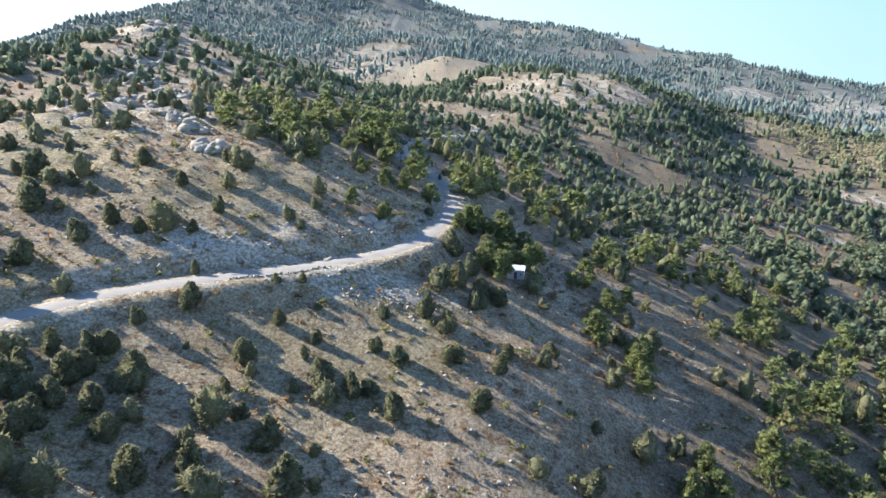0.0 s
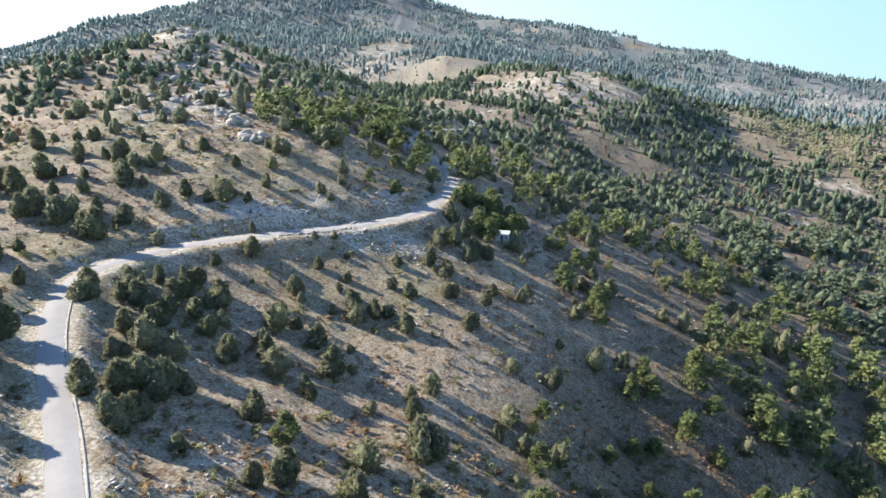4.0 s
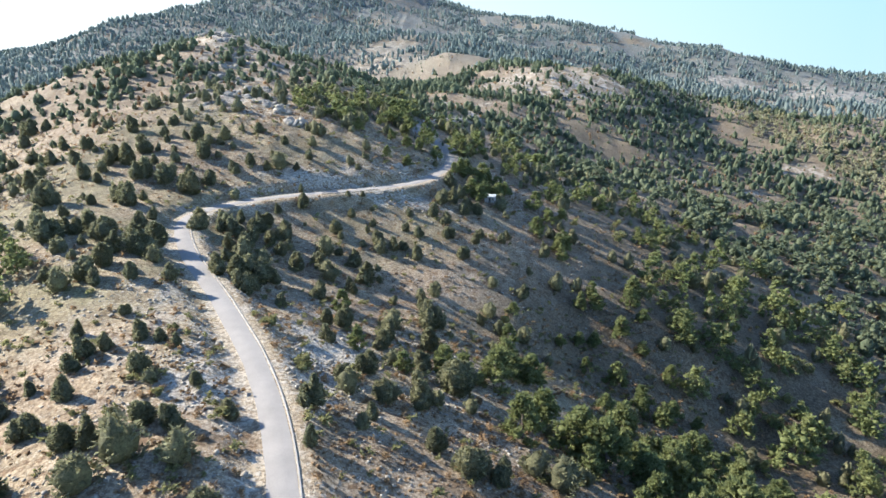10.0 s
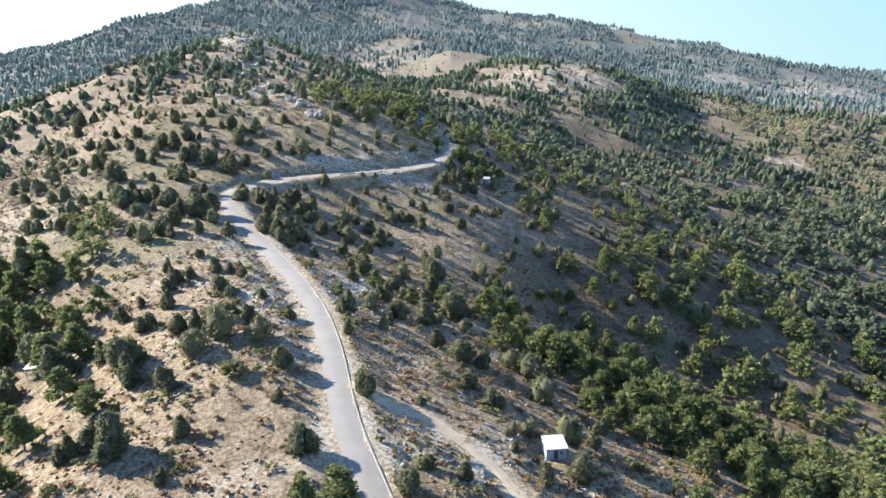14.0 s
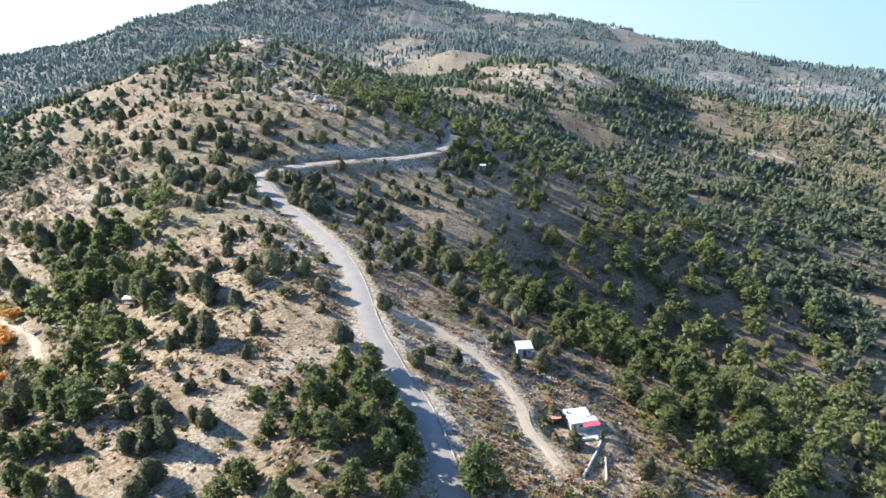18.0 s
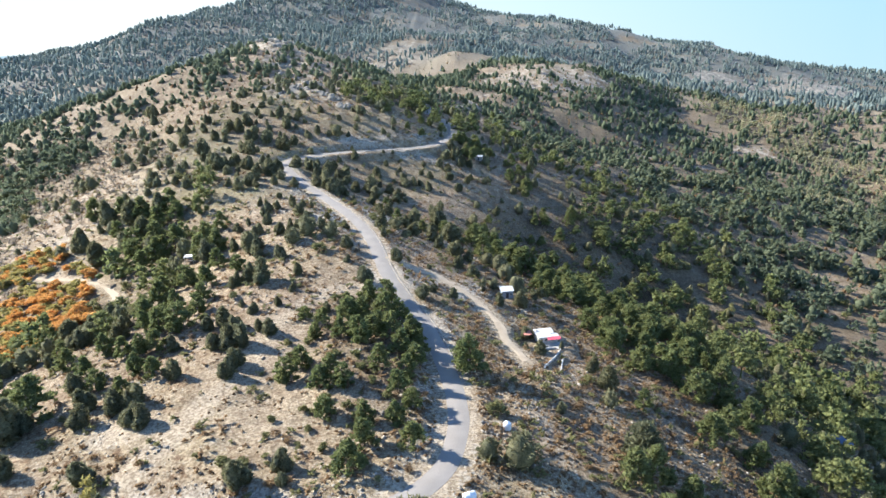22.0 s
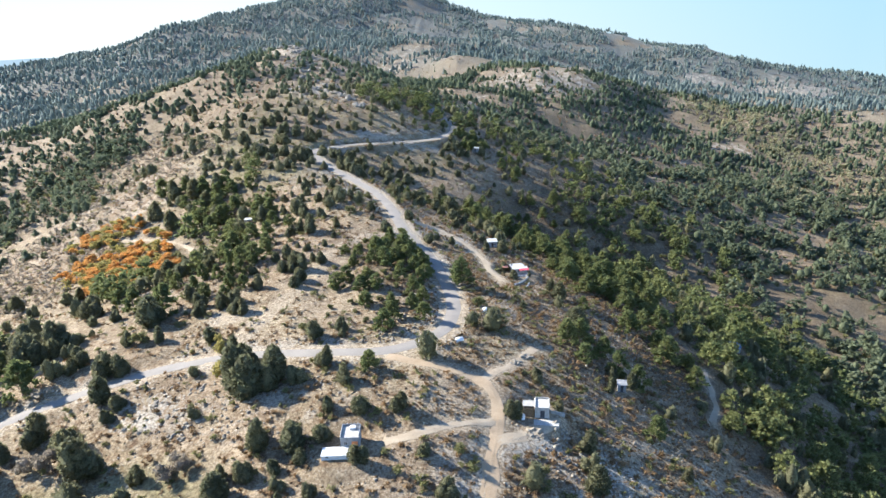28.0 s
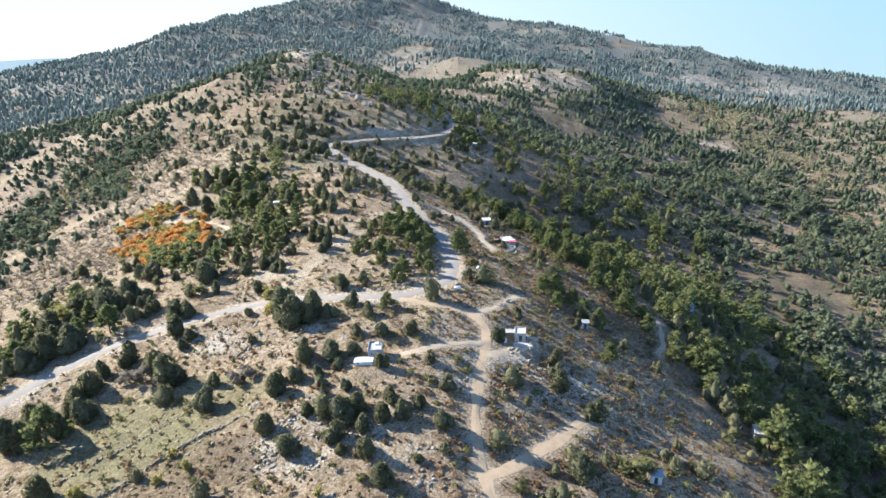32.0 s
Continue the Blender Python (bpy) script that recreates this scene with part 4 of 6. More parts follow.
def hut(name, x, y, z, turn, wide, deep, tall, walls, roofs, label, rooflabel, glazed=True):
    h = thing(name, x, y, z, turn, label, "hut", "huts on the hillside")
    holes = [(-0.45, 0.45, 0.0, 2.0)]
    if glazed and wide > 3:
        holes.append((wide / 2 - 1.15, wide / 2 - 0.45, 1.0, 1.7))
    shell(h, wide, deep, tall, walls, holes)
    door(h, -0.45, 0.45, -deep / 2, 2.0)
    if len(holes) > 1:
        window(h, holes[1][0], holes[1][1], -deep / 2, 1.0, 1.7)
    sheet_roof("roof", -wide / 2 - 0.3, wide / 2 + 0.3, -deep / 2 - 0.35, deep / 2 + 0.25, tall + 0.34, 0.28, roofs, h, rooflabel)
    return h


hut("hut", 22.5, -49.5, Z_HUT_MID, 6, 3.6, 3.2, 2.5, BLUEWALL, SHEET, "small pale blue hut with a white sheet roof beside junipers", "white metal sheet roof")
hut("hut", 20.0, 160.0, Z_HUT_FAR, -12, 4.4, 3.4, 2.5, CONCRETE, SHEET, "small stone hut with a white sheet roof under dark trees", "white metal sheet roof")
hut("shed", 57.8, -216.5, Z_SHED, -14, 2.6, 2.5, 2.35, WHITE, BLUEGREY, "narrow white shed with a dark door on the slope", "weathered blue-grey sheet roof", False)
hut("shed", 52.2, -151.5, Z_SMALL_SHED, -8, 2.0, 1.8, 2.3, RENDER, RENDER, "tiny dark grey shed half hidden by trees", "stained grey roof", False)
hut("hut", 111.0, -86.0, Z_BLUE, -10, 4.2, 3.4, 2.5, BLUEWALL, BLUEROOF, "hut with a blue sheet roof hidden in pine wood", "blue metal sheet roof")


def flat_house(name, x, y, z, turn, wide, deep, tall, material, holes, label, parapet=0.35):
    h = thing(name, x, y, z, turn, label, "house")
    shell(h, wide, deep, tall, material, holes)
    slab("roof_slab", (-wide / 2 - 0.12, wide / 2 + 0.12, -deep / 2 - 0.12, deep / 2 + 0.12, tall + 0.003, tall + 0.16), CONCRETE, h, "flat pale concrete roof")
    if parapet:
        for dims in ((-wide / 2, wide / 2, deep / 2 - 0.15, deep / 2), (-wide / 2, -wide / 2 + 0.15, -deep / 2, deep / 2 - 0.15), (wide / 2 - 0.15, wide / 2, -deep / 2, deep / 2 - 0.15)):
            slab("parapet", (*dims, tall + 0.162, tall + 0.16 + parapet), material, h)
    return h


# the concrete hut with a boarded lean-to, its forecourt and rubble
near_house = flat_house("stone_hut", 28.6, -171.2, Z_HOUSE_NEAR, -6, 3.3, 3.8, 2.7, CONCRETE, [(-0.45, 0.65, 0.0, 2.05)], "small bare concrete hut with a flat roof and dark door")
door(near_house, -0.45, 0.65, -1.9, 2.05)
lean = thing("lean_to", 25.5, -171.0, Z_HOUSE_NEAR, -6, "brown boarded lean-to with a pale slanted roof beside a concrete hut", "shed")
for k in range(9):
    slab("board", (-1.2 + 0.27 * k, -0.95 + 0.27 * k, -1.4, -1.36, 0.02, 2.1 - 0.03 * (k % 3)), WOOD, lean, "", 0.0)
for k in range(8):
    slab("board", (-1.22, -1.18, -1.3 + 0.36 * k, -0.98 + 0.36 * k, 0.02, 2.15), WOOD, lean, "", 0.0)
sheet_roof("roof", -1.4, 1.35, -0.6, 1.6, 2.45, 0.2, CONCRETE, lean, "pale patched roof")
slab("back_wall", (-1.2, 1.3, 1.3, 1.45, -0.5, 2.3), CONCRETE, lean)
yard = thing("forecourt", 29.0, -174.6, Z_HOUSE_NEAR, -6, "pale concrete slab in front of the concrete hut", "slab")
slab("slab", (-2.6, 3.0, -1.4, 0.75, -0.7, 0.07), CONCRETE, yard)
low = thing("yard_wall", 32.2, -171.6, Z_HOUSE_NEAR, -20, "low grey block wall on the slope beside a concrete hut", "wall")
for k in range(8):
    for c in range(3):
        slab("block", (-1.7 + 0.42 * k + 0.1 * (c % 2), -1.30 + 0.42 * k + 0.1 * (c % 2), -0.1, 0.1, -0.4 + 0.4 * c, -0.02 + 0.4 * c), CONCRETE, low, "", 0.015)

# the grey house with a long white flat annex
grey = flat_house("grey_house", -13.6, -185.6, Z_GREY, 4, 3.9, 4.2, 3.1, RENDER, [(-1.3, -0.55, 1.3, 2.1)], "grey rendered cube house with an orange patch and flat roof", 0.45)
window(grey, -1.3, -0.55, -2.1, 1.3, 2.1)
slab("painted_patch", (0.35, 1.6, -2.125, -2.1, 0.9, 2.2), ORANGEPAINT, grey, "faded orange painted patch")
slab("roof_box", (-0.2, 1.0, 0.4, 1.5, 3.265, 3.75), WHITE, grey, "small white roof box")
for k in range(4):
    slab("post", (-0.9 + 0.75 * k, -0.72 + 0.75 * k, 1.92, 2.1, 3.71, 4.0), CONCRETE, grey)
annex = thing("annex", -15.6, -189.4, Z_GREY, 4, "long low white annex with a flat white roof", "building")
shell(annex, 6.8, 2.7, 0.95, WHITE, [(-2.6, -2.0, 0.3, 0.75), (1.6, 2.3, 0.3, 0.75)])
for x in (-2.6, 1.6):
    window(annex, x, x + 0.65, -1.35, 0.3, 0.75)
slab("roof_slab", (-3.5, 3.5, -1.5, 1.5, 0.953, 1.09), WHITE, annex, "flat white painted roof")

# the white house with the red awning, its terrace and walls
SMALLER = Matrix.Diagonal((0.72, 0.72, 0.72, 1))
house = thing("white_house", 31.0, -78.6, Z_HOUSE_MID, 12, "low white house with stepped sheet roofs and a red awning", "house")
shell(house, 7.4, 5.6, 2.7, CONCRETE, [(-2.9, -2.0, 0.0, 2.0), (-1.2, -0.2, 0.9, 1.9), (1.0, 2.2, 0.9, 1.9)])
door(house, -2.9, -2.0, -2.8, 2.0, WOOD, "brown wooden door")
window(house, -1.2, -0.2, -2.8, 0.9, 1.9)
window(house, 1.0, 2.2, -2.8, 0.9, 1.9)
sheet_roof("roof", -4.1, 3.0, -0.9, 3.2, 3.35, 0.35, SHEET, house, "white metal sheet roof")
sheet_roof("lower_roof", -3.9, 1.2, -3.2, -0.86, 3.02, 0.22, SHEET, house, "lower white sheet roof")
sheet_roof("lower_roof", 1.25, 4.2, -2.9, -0.86, 2.88, 0.12, SHEET, house, "stepped white sheet roof")
sheet_roof("awning", -0.6, 4.4, -4.6, -2.92, 2.72, 0.42, RED, house, "red sheet awning over the terrace")
for x in (-0.4, 1.9, 4.2):
    slab("awning_post", (x - 0.05, x + 0.05, -4.5, -4.4, 0.0, 2.26), PIPE, house)
slab("chimney", (-3.5, -3.0, 1.4, 1.9, 2.9, 3.95), CONCRETE, house)
terrace = thing("terrace", 31.0, -78.6, Z_HOUSE_MID, 12, "pale paved terrace with a low white parapet", "terrace")
house.matrix_basis = house.matrix_basis @ SMALLER
terrace.matrix_basis = terrace.matrix_basis @ SMALLER
slab("paving", (-4.6, 4.6, -7.6, -2.85, -0.9, 0.05), CONCRETE, terrace)
for dims in ((-4.6, -0.8, -5.4, -5.2), (-4.6, -4.4, -7.6, -5.4), (-4.4, 1.5, -7.6, -7.4)):
    slab("parapet", (*dims, 0.052, 0.72), CONCRETE, terrace)
for x0, y0, turn, length in ((31.0, -91.2, 65, 13.5), (33.1, -93.4, 78, 8.0)):
    z = at(x0, y0)
    w = thing("garden_wall", x0, y0, z, turn, "low grey rubble garden wall below the white house", "wall", "garden walls")
    g_ = random.Random(int(x0 * 10))
    k = 0
    a = -length / 2
    while a < length / 2:
        step = g_.uniform(0.5, 0.8)
        world_x, world_y = x0 + math.cos(radians(turn)) * a, y0 + math.sin(radians(turn)) * a
        base = at(world_x, world_y) - z
        slab("stone", (a, a + step - 0.03, -0.16 - g_.uniform(0, 0.05), 0.16, base - 0.3, base + 0.28), CONCRETE, w, "", 0.03)
        slab("stone", (a + 0.1, a + step + 0.05, -0.14, 0.15, base + 0.29, base + 0.46 + g_.uniform(0, 0.12)), CONCRETE, w, "", 0.03)
        a += step
pav = thing("pavilion", 26.0, -78.6, at(26.0, -78.6), 10, "small open pavilion with a faded red roof", "pavilion")
for x in (-0.8, 0.8):
    for y in (-0.8, 0.8):
        slab("post", (x - 0.06, x + 0.06, y - 0.06, y + 0.06, -0.3, 2.1), WOOD, pav)
sheet_roof("roof", -1.1, 1.1, -1.1, 1.1, 2.35, 0.25, BRICKRED, pav, "faded red sheet roof")

# the roofed house in the pine wood, the frame hut in the west gully, a far house by the upper road
wood_house = flat_house("wood_house", 104.2, -175.5, Z_WOOD_HOUSE, -14, 6.0, 4.6, 2.8, CONCRETE, [(-2.2, -1.2, 0.0, 2.0), (0.6, 1.8, 0.9, 1.9)], "grey concrete house with a stained flat roof in pines", 0.25)
door(wood_house, -2.2, -1.2, -2.3, 2.0)
window(wood_house, 0.6, 1.8, -2.3, 0.9, 1.9)
frame_hut = thing("frame_hut", -87.0, -28.0, Z_HUT_LEFT, 8, "unfinished white-framed hut open at the front", "hut")
for x in (-1.5, 1.35):
    for y in (-1.2, 1.05):
        slab("post", (x, x + 0.15, y, y + 0.15, -0.6, 2.5), WHITE, frame_hut)
for z0 in (1.15, 2.35):
    slab("beam", (-1.55, 1.55, -1.24, -1.2, z0, z0 + 0.18), WHITE, frame_hut)
slab("back_wall", (-1.5, 1.5, 1.21, 1.32, -0.6, 2.5), BLUEWALL, frame_hut)
slab("roof", (-1.7, 1.7, -1.4, 1.5, 2.535, 2.66), WHITE, frame_hut, "flat white roof")
slab("deck", (-1.5, 1.5, -1.2, 1.2, 0.9, 1.02), WOOD, frame_hut)
far_house = flat_house("roadside_house", 44.0, 374.0, Z_FAR_HOUSE, 8, 6.0, 5.0, 3.0, CONCRETE, [(-1.0, 0.0, 0.0, 2.0), (1.5, 2.8, 0.9, 2.0)], "pale flat-roofed house among trees on the far slope", 0.2)
door(far_house, -1.0, 0.0, -2.5, 2.0)
window(far_house, 1.5, 2.8, -2.5, 0.9, 2.0)


def lathe(name, ring, material, parent, label="", sides=24):
    bm = bmesh.new()
    rows = [[bm.verts.new((r * math.cos(2 * math.pi * k / sides), r * math.sin(2 * math.pi * k / sides), z)) for k in range(sides)] for r, z in ring]
    for a, b_ in zip(rows, rows[1:]):
        for k in range(sides):
            bm.faces.new((a[k], a[(k + 1) % sides], b_[(k + 1) % sides], b_[k]))
    bm.faces.new(rows[0][::-1])
    bm.faces.new(rows[-1])
    for f in bm.faces:
        f.smooth = True
    return part(name, bm, material, parent, label)


# water tanks on the slope below the bend
tank = thing("water_tank", 17.0, -126.5, at(17.0, -126.5), 0, "white domed plastic water tank on the dry slope", "tank", "water tanks")
lathe("body", [(1.05, -0.2), (1.12, 0.1), (1.15, 0.6), (1.12, 1.1), (1.15, 1.25), (1.1, 1.6), (0.85, 1.95), (0.4, 2.12)], TANKMAT, tank)
lathe("lid", [(0.3, 2.11), (0.32, 2.14), (0.32, 2.24), (0.1, 2.28)], TANKMAT, tank, "round screw lid")
slab("outlet", (1.0, 1.35, -0.05, 0.05, 0.15, 0.25), PIPE, tank, "grey outlet pipe")
tank.matrix_basis = tank.matrix_basis @ SMALLER
tank = thing("water_tank", 9.3, -147.2, at(9.3, -147.2), 25, "white horizontal barrel tank on stone supports", "tank", "water tanks")
body = lathe("body", [(0.35, -1.15), (0.62, -1.02), (0.7, -0.8), (0.7, -0.2), (0.73, -0.15), (0.73, 0.15), (0.7, 0.2), (0.7, 0.8), (0.62, 1.02), (0.35, 1.15)], TANKMAT, tank)
body.matrix_basis = pose(0, 0, 0.78, 0, 90, 0)
for x in (-0.6, 0.5):
    slab("support", (x, x + 0.25, -0.5, 0.5, -0.5, 0.3), CONCRETE, tank)
slab("filler_cap", (-0.15, 0.15, -0.15, 0.15, 1.45, 1.58), TANKMAT, tank)
tank = thing("water_tank", 23.9, -173.4, at(23.9, -173.4), 0, "small white plastic water tank beside a concrete hut", "tank", "water tanks")
lathe("body", [(0.5, -0.2), (0.55, 0.1), (0.57, 0.6), (0.55, 1.0), (0.4, 1.2), (0.2, 1.28)], TANKMAT, tank, sides=18)
lathe("lid", [(0.18, 1.275), (0.19, 1.34), (0.05, 1.37)], TANKMAT, tank, "round lid", 14)


# ---- dry stone terrace walls beside the small fields ----
def stone_form(seed):
    v, f = clumps(np.zeros((1, 3)), np.ones(1), np.random.default_rng(seed), 0.8)
    return raw_mesh("stone", v, f, STONE)


STONES = [stone_form(k) for k in range(8)]


def stone_wall(points, tall, label, every=0.55):
    line = spline(points, every)
    w = thing("stone_wall", line[0, 0], line[0, 1], at(*line[0]), 0, label, "wall", "dry stone walls")
    g_ = random.Random(len(line))
    for x, y in line:
        for c in range(max(1, int(tall / 0.38))):
            ob = new("stone", g_.choice(STONES))
            ob.parent = w
            r = g_.uniform(0.28, 0.46)
            px, py = x + g_.uniform(-0.22, 0.22), y + g_.uniform(-0.22, 0.22)
            ob.matrix_basis = Matrix.LocRotScale((px - line[0, 0], py - line[0, 1], at(px, py) + 0.12 + 0.36 * c - w.location.z), Euler((g_.uniform(0, 6), g_.uniform(0, 6), g_.uniform(0, 6))), (r * 1.2, r, r))


stone_wall([(-76, -223.5), (-69, -217), (-63.7, -212), (-57.6, -208), (-51.6, -205.5)], 0.85, "grey dry stone wall at the lower edge of a field")
stone_wall([(-52, -205.5), (-47, -203), (-42, -208), (-38, -213)], 0.5, "tumbled dry stone wall at the corner of a field")
stone_wall([(-92, -217), (-84.5, -211.4), (-75.8, -205.7), (-68.8, -200.1), (-63.3, -196.2)], 0.4, "low grassy stone terrace edge between two fields", 0.8)
stone_wall([(-46, 126), (-40, 128.2), (-34, 131), (-26, 136.5)], 0.7, "rough stone bank along the lower side of the road", 0.6)

# single trees and bushes by stretch of the ridge: x, y, height
PINE_SPOTS = []
PINE_SPOTS += [(-103, -202, 10.5), (57, -167, 5.2), (-116, -164, 7.1), (-139, -161, 8.6), (-13, -161, 5.0), (-142, -150, 6.7), (-112, -150, 9.4), (-125, -149, 7.5), (58, -148, 6.5), (53, -144, 6.5),
    (44, -143, 4.8), (-12, -141, 5.7), (50, -137, 5.6), (-127, -137, 6.7), (40, -136, 6.1), (-10, -134, 4.7), (-1, -134, 4.7), (44, -133, 6.9), (-11, -127, 4.4), (-5, -127, 4.4),
    (71, -127, 8.2), (-19, -125, 4.5), (-2, -122, 4.5), (-5, -118, 4.7), (-17, -117, 4.8), (-22, -116, 4.9), (-87, -115, 8.6), (-20, -114, 4.9), (-67, -113, 4.4), (64, -112, 6.6),
    (-4, -112, 4.9), (-31, -111, 5.1)]
PINE_SPOTS += [(-10, -110, 5.4), (-100, -109, 7.5), (-76, -108, 4.7), (-28, -107, 5.2), (-63, -106, 4.5), (-2, -106, 5.0), (50, -106, 4.4), (10, -105, 8.3), (-69, -103, 4.6), (-82, -102, 4.9),
    (-6, -102, 5.2), (-2, -98, 5.3), (-21, -97, 4.5), (-9, -96, 5.4), (-13, -96, 5.0), (-91, -95, 5.2), (-76, -95, 4.9), (-72, -95, 4.9), (-68, -94, 4.8), (-28, -94, 3.8),
    (-12, -93, 4.6), (-83, -91, 5.2), (68, -91, 7.3), (-4, -91, 5.6), (-27, -90, 4.3), (-20, -90, 6.6), (-17, -88, 5.7), (-66, -86, 6.8), (-32, -86, 3.5), (-12, -85, 5.8),
    (-71, -85, 5.8), (-8, -84, 5.8)]
PINE_SPOTS += [(55, -84, 6.5), (-76, -83, 5.4), (-22, -81, 4.5), (-72, -79, 5.2), (-64, -77, 5.3), (-80, -75, 7.0), (-73, -71, 5.7), (-66, -68, 5.0), (52, -66, 7.9), (-86, -64, 5.5),
    (-83, -60, 6.9), (-69, -58, 5.9), (-86, -52, 6.1), (-78, -51, 6.3), (-62, -50, 4.6), (-71, -43, 5.6), (55, -39, 6.5), (-81, -30, 7.7), (47, -29, 7.4), (38, -29, 4.4),
    (-77, -27, 7.0), (-108, -23, 7.8), (36, -21, 5.3), (-104, -18, 8.7), (58, -17, 8.1), (-102, -15, 7.0), (-86, -15, 7.0), (48, -12, 8.1), (-99, -10, 7.0), (-117, -9, 7.7),
    (-82, -8, 5.9), (58, -5, 10.3)]
PINE_SPOTS += [(70, -4, 8.8), (-110, -3, 7.7), (34, 1, 10.1), (17, 3, 8.3), (31, 3, 9.3), (28, 5, 9.3), (43, 6, 7.0), (-131, 7, 7.1), (49, 7, 8.0), (-114, 8, 7.7),
    (-97, 9, 6.5), (-108, 11, 6.7), (23, 16, 8.0), (-125, 17, 8.4), (-8, 18, 4.4), (-114, 18, 8.2), (-19, 25, 5.2), (1, 26, 6.5), (-139, 26, 7.6), (44, 26, 9.5),
    (13, 28, 8.5), (5, 29, 5.4), (-152, 29, 9.0), (64, 31, 9.1), (17, 39, 6.6), (23, 40, 7.9), (24, 46, 4.1), (17, 47, 8.1), (-27, 50, 5.4), (20, 66, 6.8),
    (38, 79, 4.1), (23, 82, 4.9)]
PINE_SPOTS += [(69, 89, 5.4), (-19, 148, 4.2), (-16, 166, 5.5), (-25, 166, 5.6), (-12, 193, 6.1), (-25, 193, 5.4), (-20, 210, 5.7), (-26, 241, 6.2), (-40, 255, 5.9), (-49, 282, 5.7)]
JUNIPER_SPOTS = []
JUNIPER_SPOTS += [(-7, -228, 5.0), (1, -222, 1.9), (-92, -222, 6.4), (-12, -220, 4.9), (39, -220, 6.7), (-18, -219, 2.5), (-31, -217, 4.7), (-20, -215, 4.7), (-14, -212, 4.3), (6, -211, 4.7),
    (-9, -210, 4.7), (-39, -210, 4.6), (-4, -209, 4.3), (-19, -208, 6.1), (-16, -206, 5.2), (-29, -206, 3.2), (-0, -205, 3.5), (-7, -204, 4.4), (-112, -201, 9.0), (-26, -200, 3.7),
    (-102, -199, 6.8), (46, -199, 5.9), (-20, -198, 2.9), (7, -198, 3.5), (-60, -197, 6.0), (-40, -196, 5.7), (-112, -194, 7.1), (-97, -193, 6.3), (-35, -192, 3.9), (-41, -191, 3.5),
    (-29, -191, 2.8), (-103, -191, 4.7)]
JUNIPER_SPOTS += [(-11, -191, 3.7), (-24, -190, 3.4), (38, -190, 5.3), (2, -189, 2.9), (-61, -188, 4.2), (-105, -186, 6.0), (-27, -185, 5.8), (-20, -184, 3.5), (-35, -184, 6.5), (-76, -182, 8.9),
    (-102, -181, 7.1), (61, -179, 3.3), (38, -179, 4.8), (-4, -177, 4.0), (-13, -177, 4.0), (-84, -175, 6.9), (-21, -175, 3.5), (-101, -174, 4.9), (22, -173, 4.5), (-123, -171, 6.6),
    (-95, -170, 7.2), (33, -168, 2.5), (-79, -166, 3.3), (-18, -166, 4.4), (-43, -164, 10.9), (-38, -164, 8.7), (-133, -164, 8.1), (-113, -163, 5.2), (-78, -162, 3.6), (-101, -159, 5.1),
    (-84, -159, 6.2), (-131, -158, 8.2)]
JUNIPER_SPOTS += [(-25, -158, 4.7), (29, -158, 3.4), (-38, -158, 6.6), (-107, -157, 5.2), (-45, -157, 7.9), (-110, -156, 5.3), (-123, -155, 8.1), (-50, -153, 6.9), (-133, -149, 6.6), (-75, -148, 5.3),
    (-85, -147, 6.2), (-90, -147, 6.5), (-101, -144, 4.0), (-23, -144, 2.5), (-31, -143, 4.6), (-137, -142, 8.7), (-100, -140, 4.8), (-24, -140, 3.5), (-132, -139, 5.8), (-62, -138, 3.9),
    (-79, -135, 4.2), (-121, -134, 8.6), (-90, -134, 4.4), (-129, -133, 5.3), (-115, -132, 5.7), (44, -127, 7.7), (-116, -126, 8.6), (-139, -124, 6.0), (-57, -124, 4.2), (-60, -123, 4.3),
    (-88, -122, 9.1), (-72, -122, 4.6)]
JUNIPER_SPOTS += [(-134, -119, 6.9), (-66, -118, 4.5), (29, -116, 2.4), (-63, -116, 4.5), (-74, -115, 4.7), (-104, -114, 3.3), (-80, -109, 5.0), (-45, -109, 4.4), (-58, -108, 4.6), (-44, -105, 4.4),
    (-119, -103, 7.0), (43, -100, 5.2), (-52, -97, 4.0), (-46, -97, 5.4), (-48, -97, 5.0), (-63, -95, 3.8), (41, -93, 3.8), (-40, -92, 3.9), (-43, -90, 3.0), (-49, -89, 3.6),
    (-57, -88, 3.2), (-53, -87, 4.8), (-55, -83, 2.8), (-47, -82, 2.7), (-27, -82, 2.5), (-84, -82, 5.7), (-15, -80, 3.0), (-41, -79, 2.3), (-97, -77, 6.1), (-52, -77, 2.0),
    (-142, -73, 4.5), (-169, -73, 5.6)]
JUNIPER_SPOTS += [(-174, -72, 3.6), (-39, -71, 2.4), (-106, -70, 6.4), (-3, -69, 3.2), (-99, -69, 6.3), (-49, -65, 6.5), (-58, -64, 4.3), (6, -63, 2.8), (0, -63, 2.2), (-20, -63, 3.9),
    (-54, -62, 4.9), (-99, -62, 6.5), (-40, -61, 3.3), (20, -59, 3.5), (26, -55, 4.9), (15, -53, 1.8), (-27, -51, 2.2), (-49, -46, 3.9), (-12, -46, 3.7), (-2, -45, 1.5),
    (-57, -43, 5.4), (32, -41, 3.3), (-29, -40, 3.9), (-61, -37, 6.4), (12, -36, 3.3), (35, -33, 3.5), (-77, -33, 6.8), (-69, -31, 3.7), (7, -31, 4.1), (-54, -28, 3.5),
    (-50, -28, 4.2), (-49, -24, 3.0)]
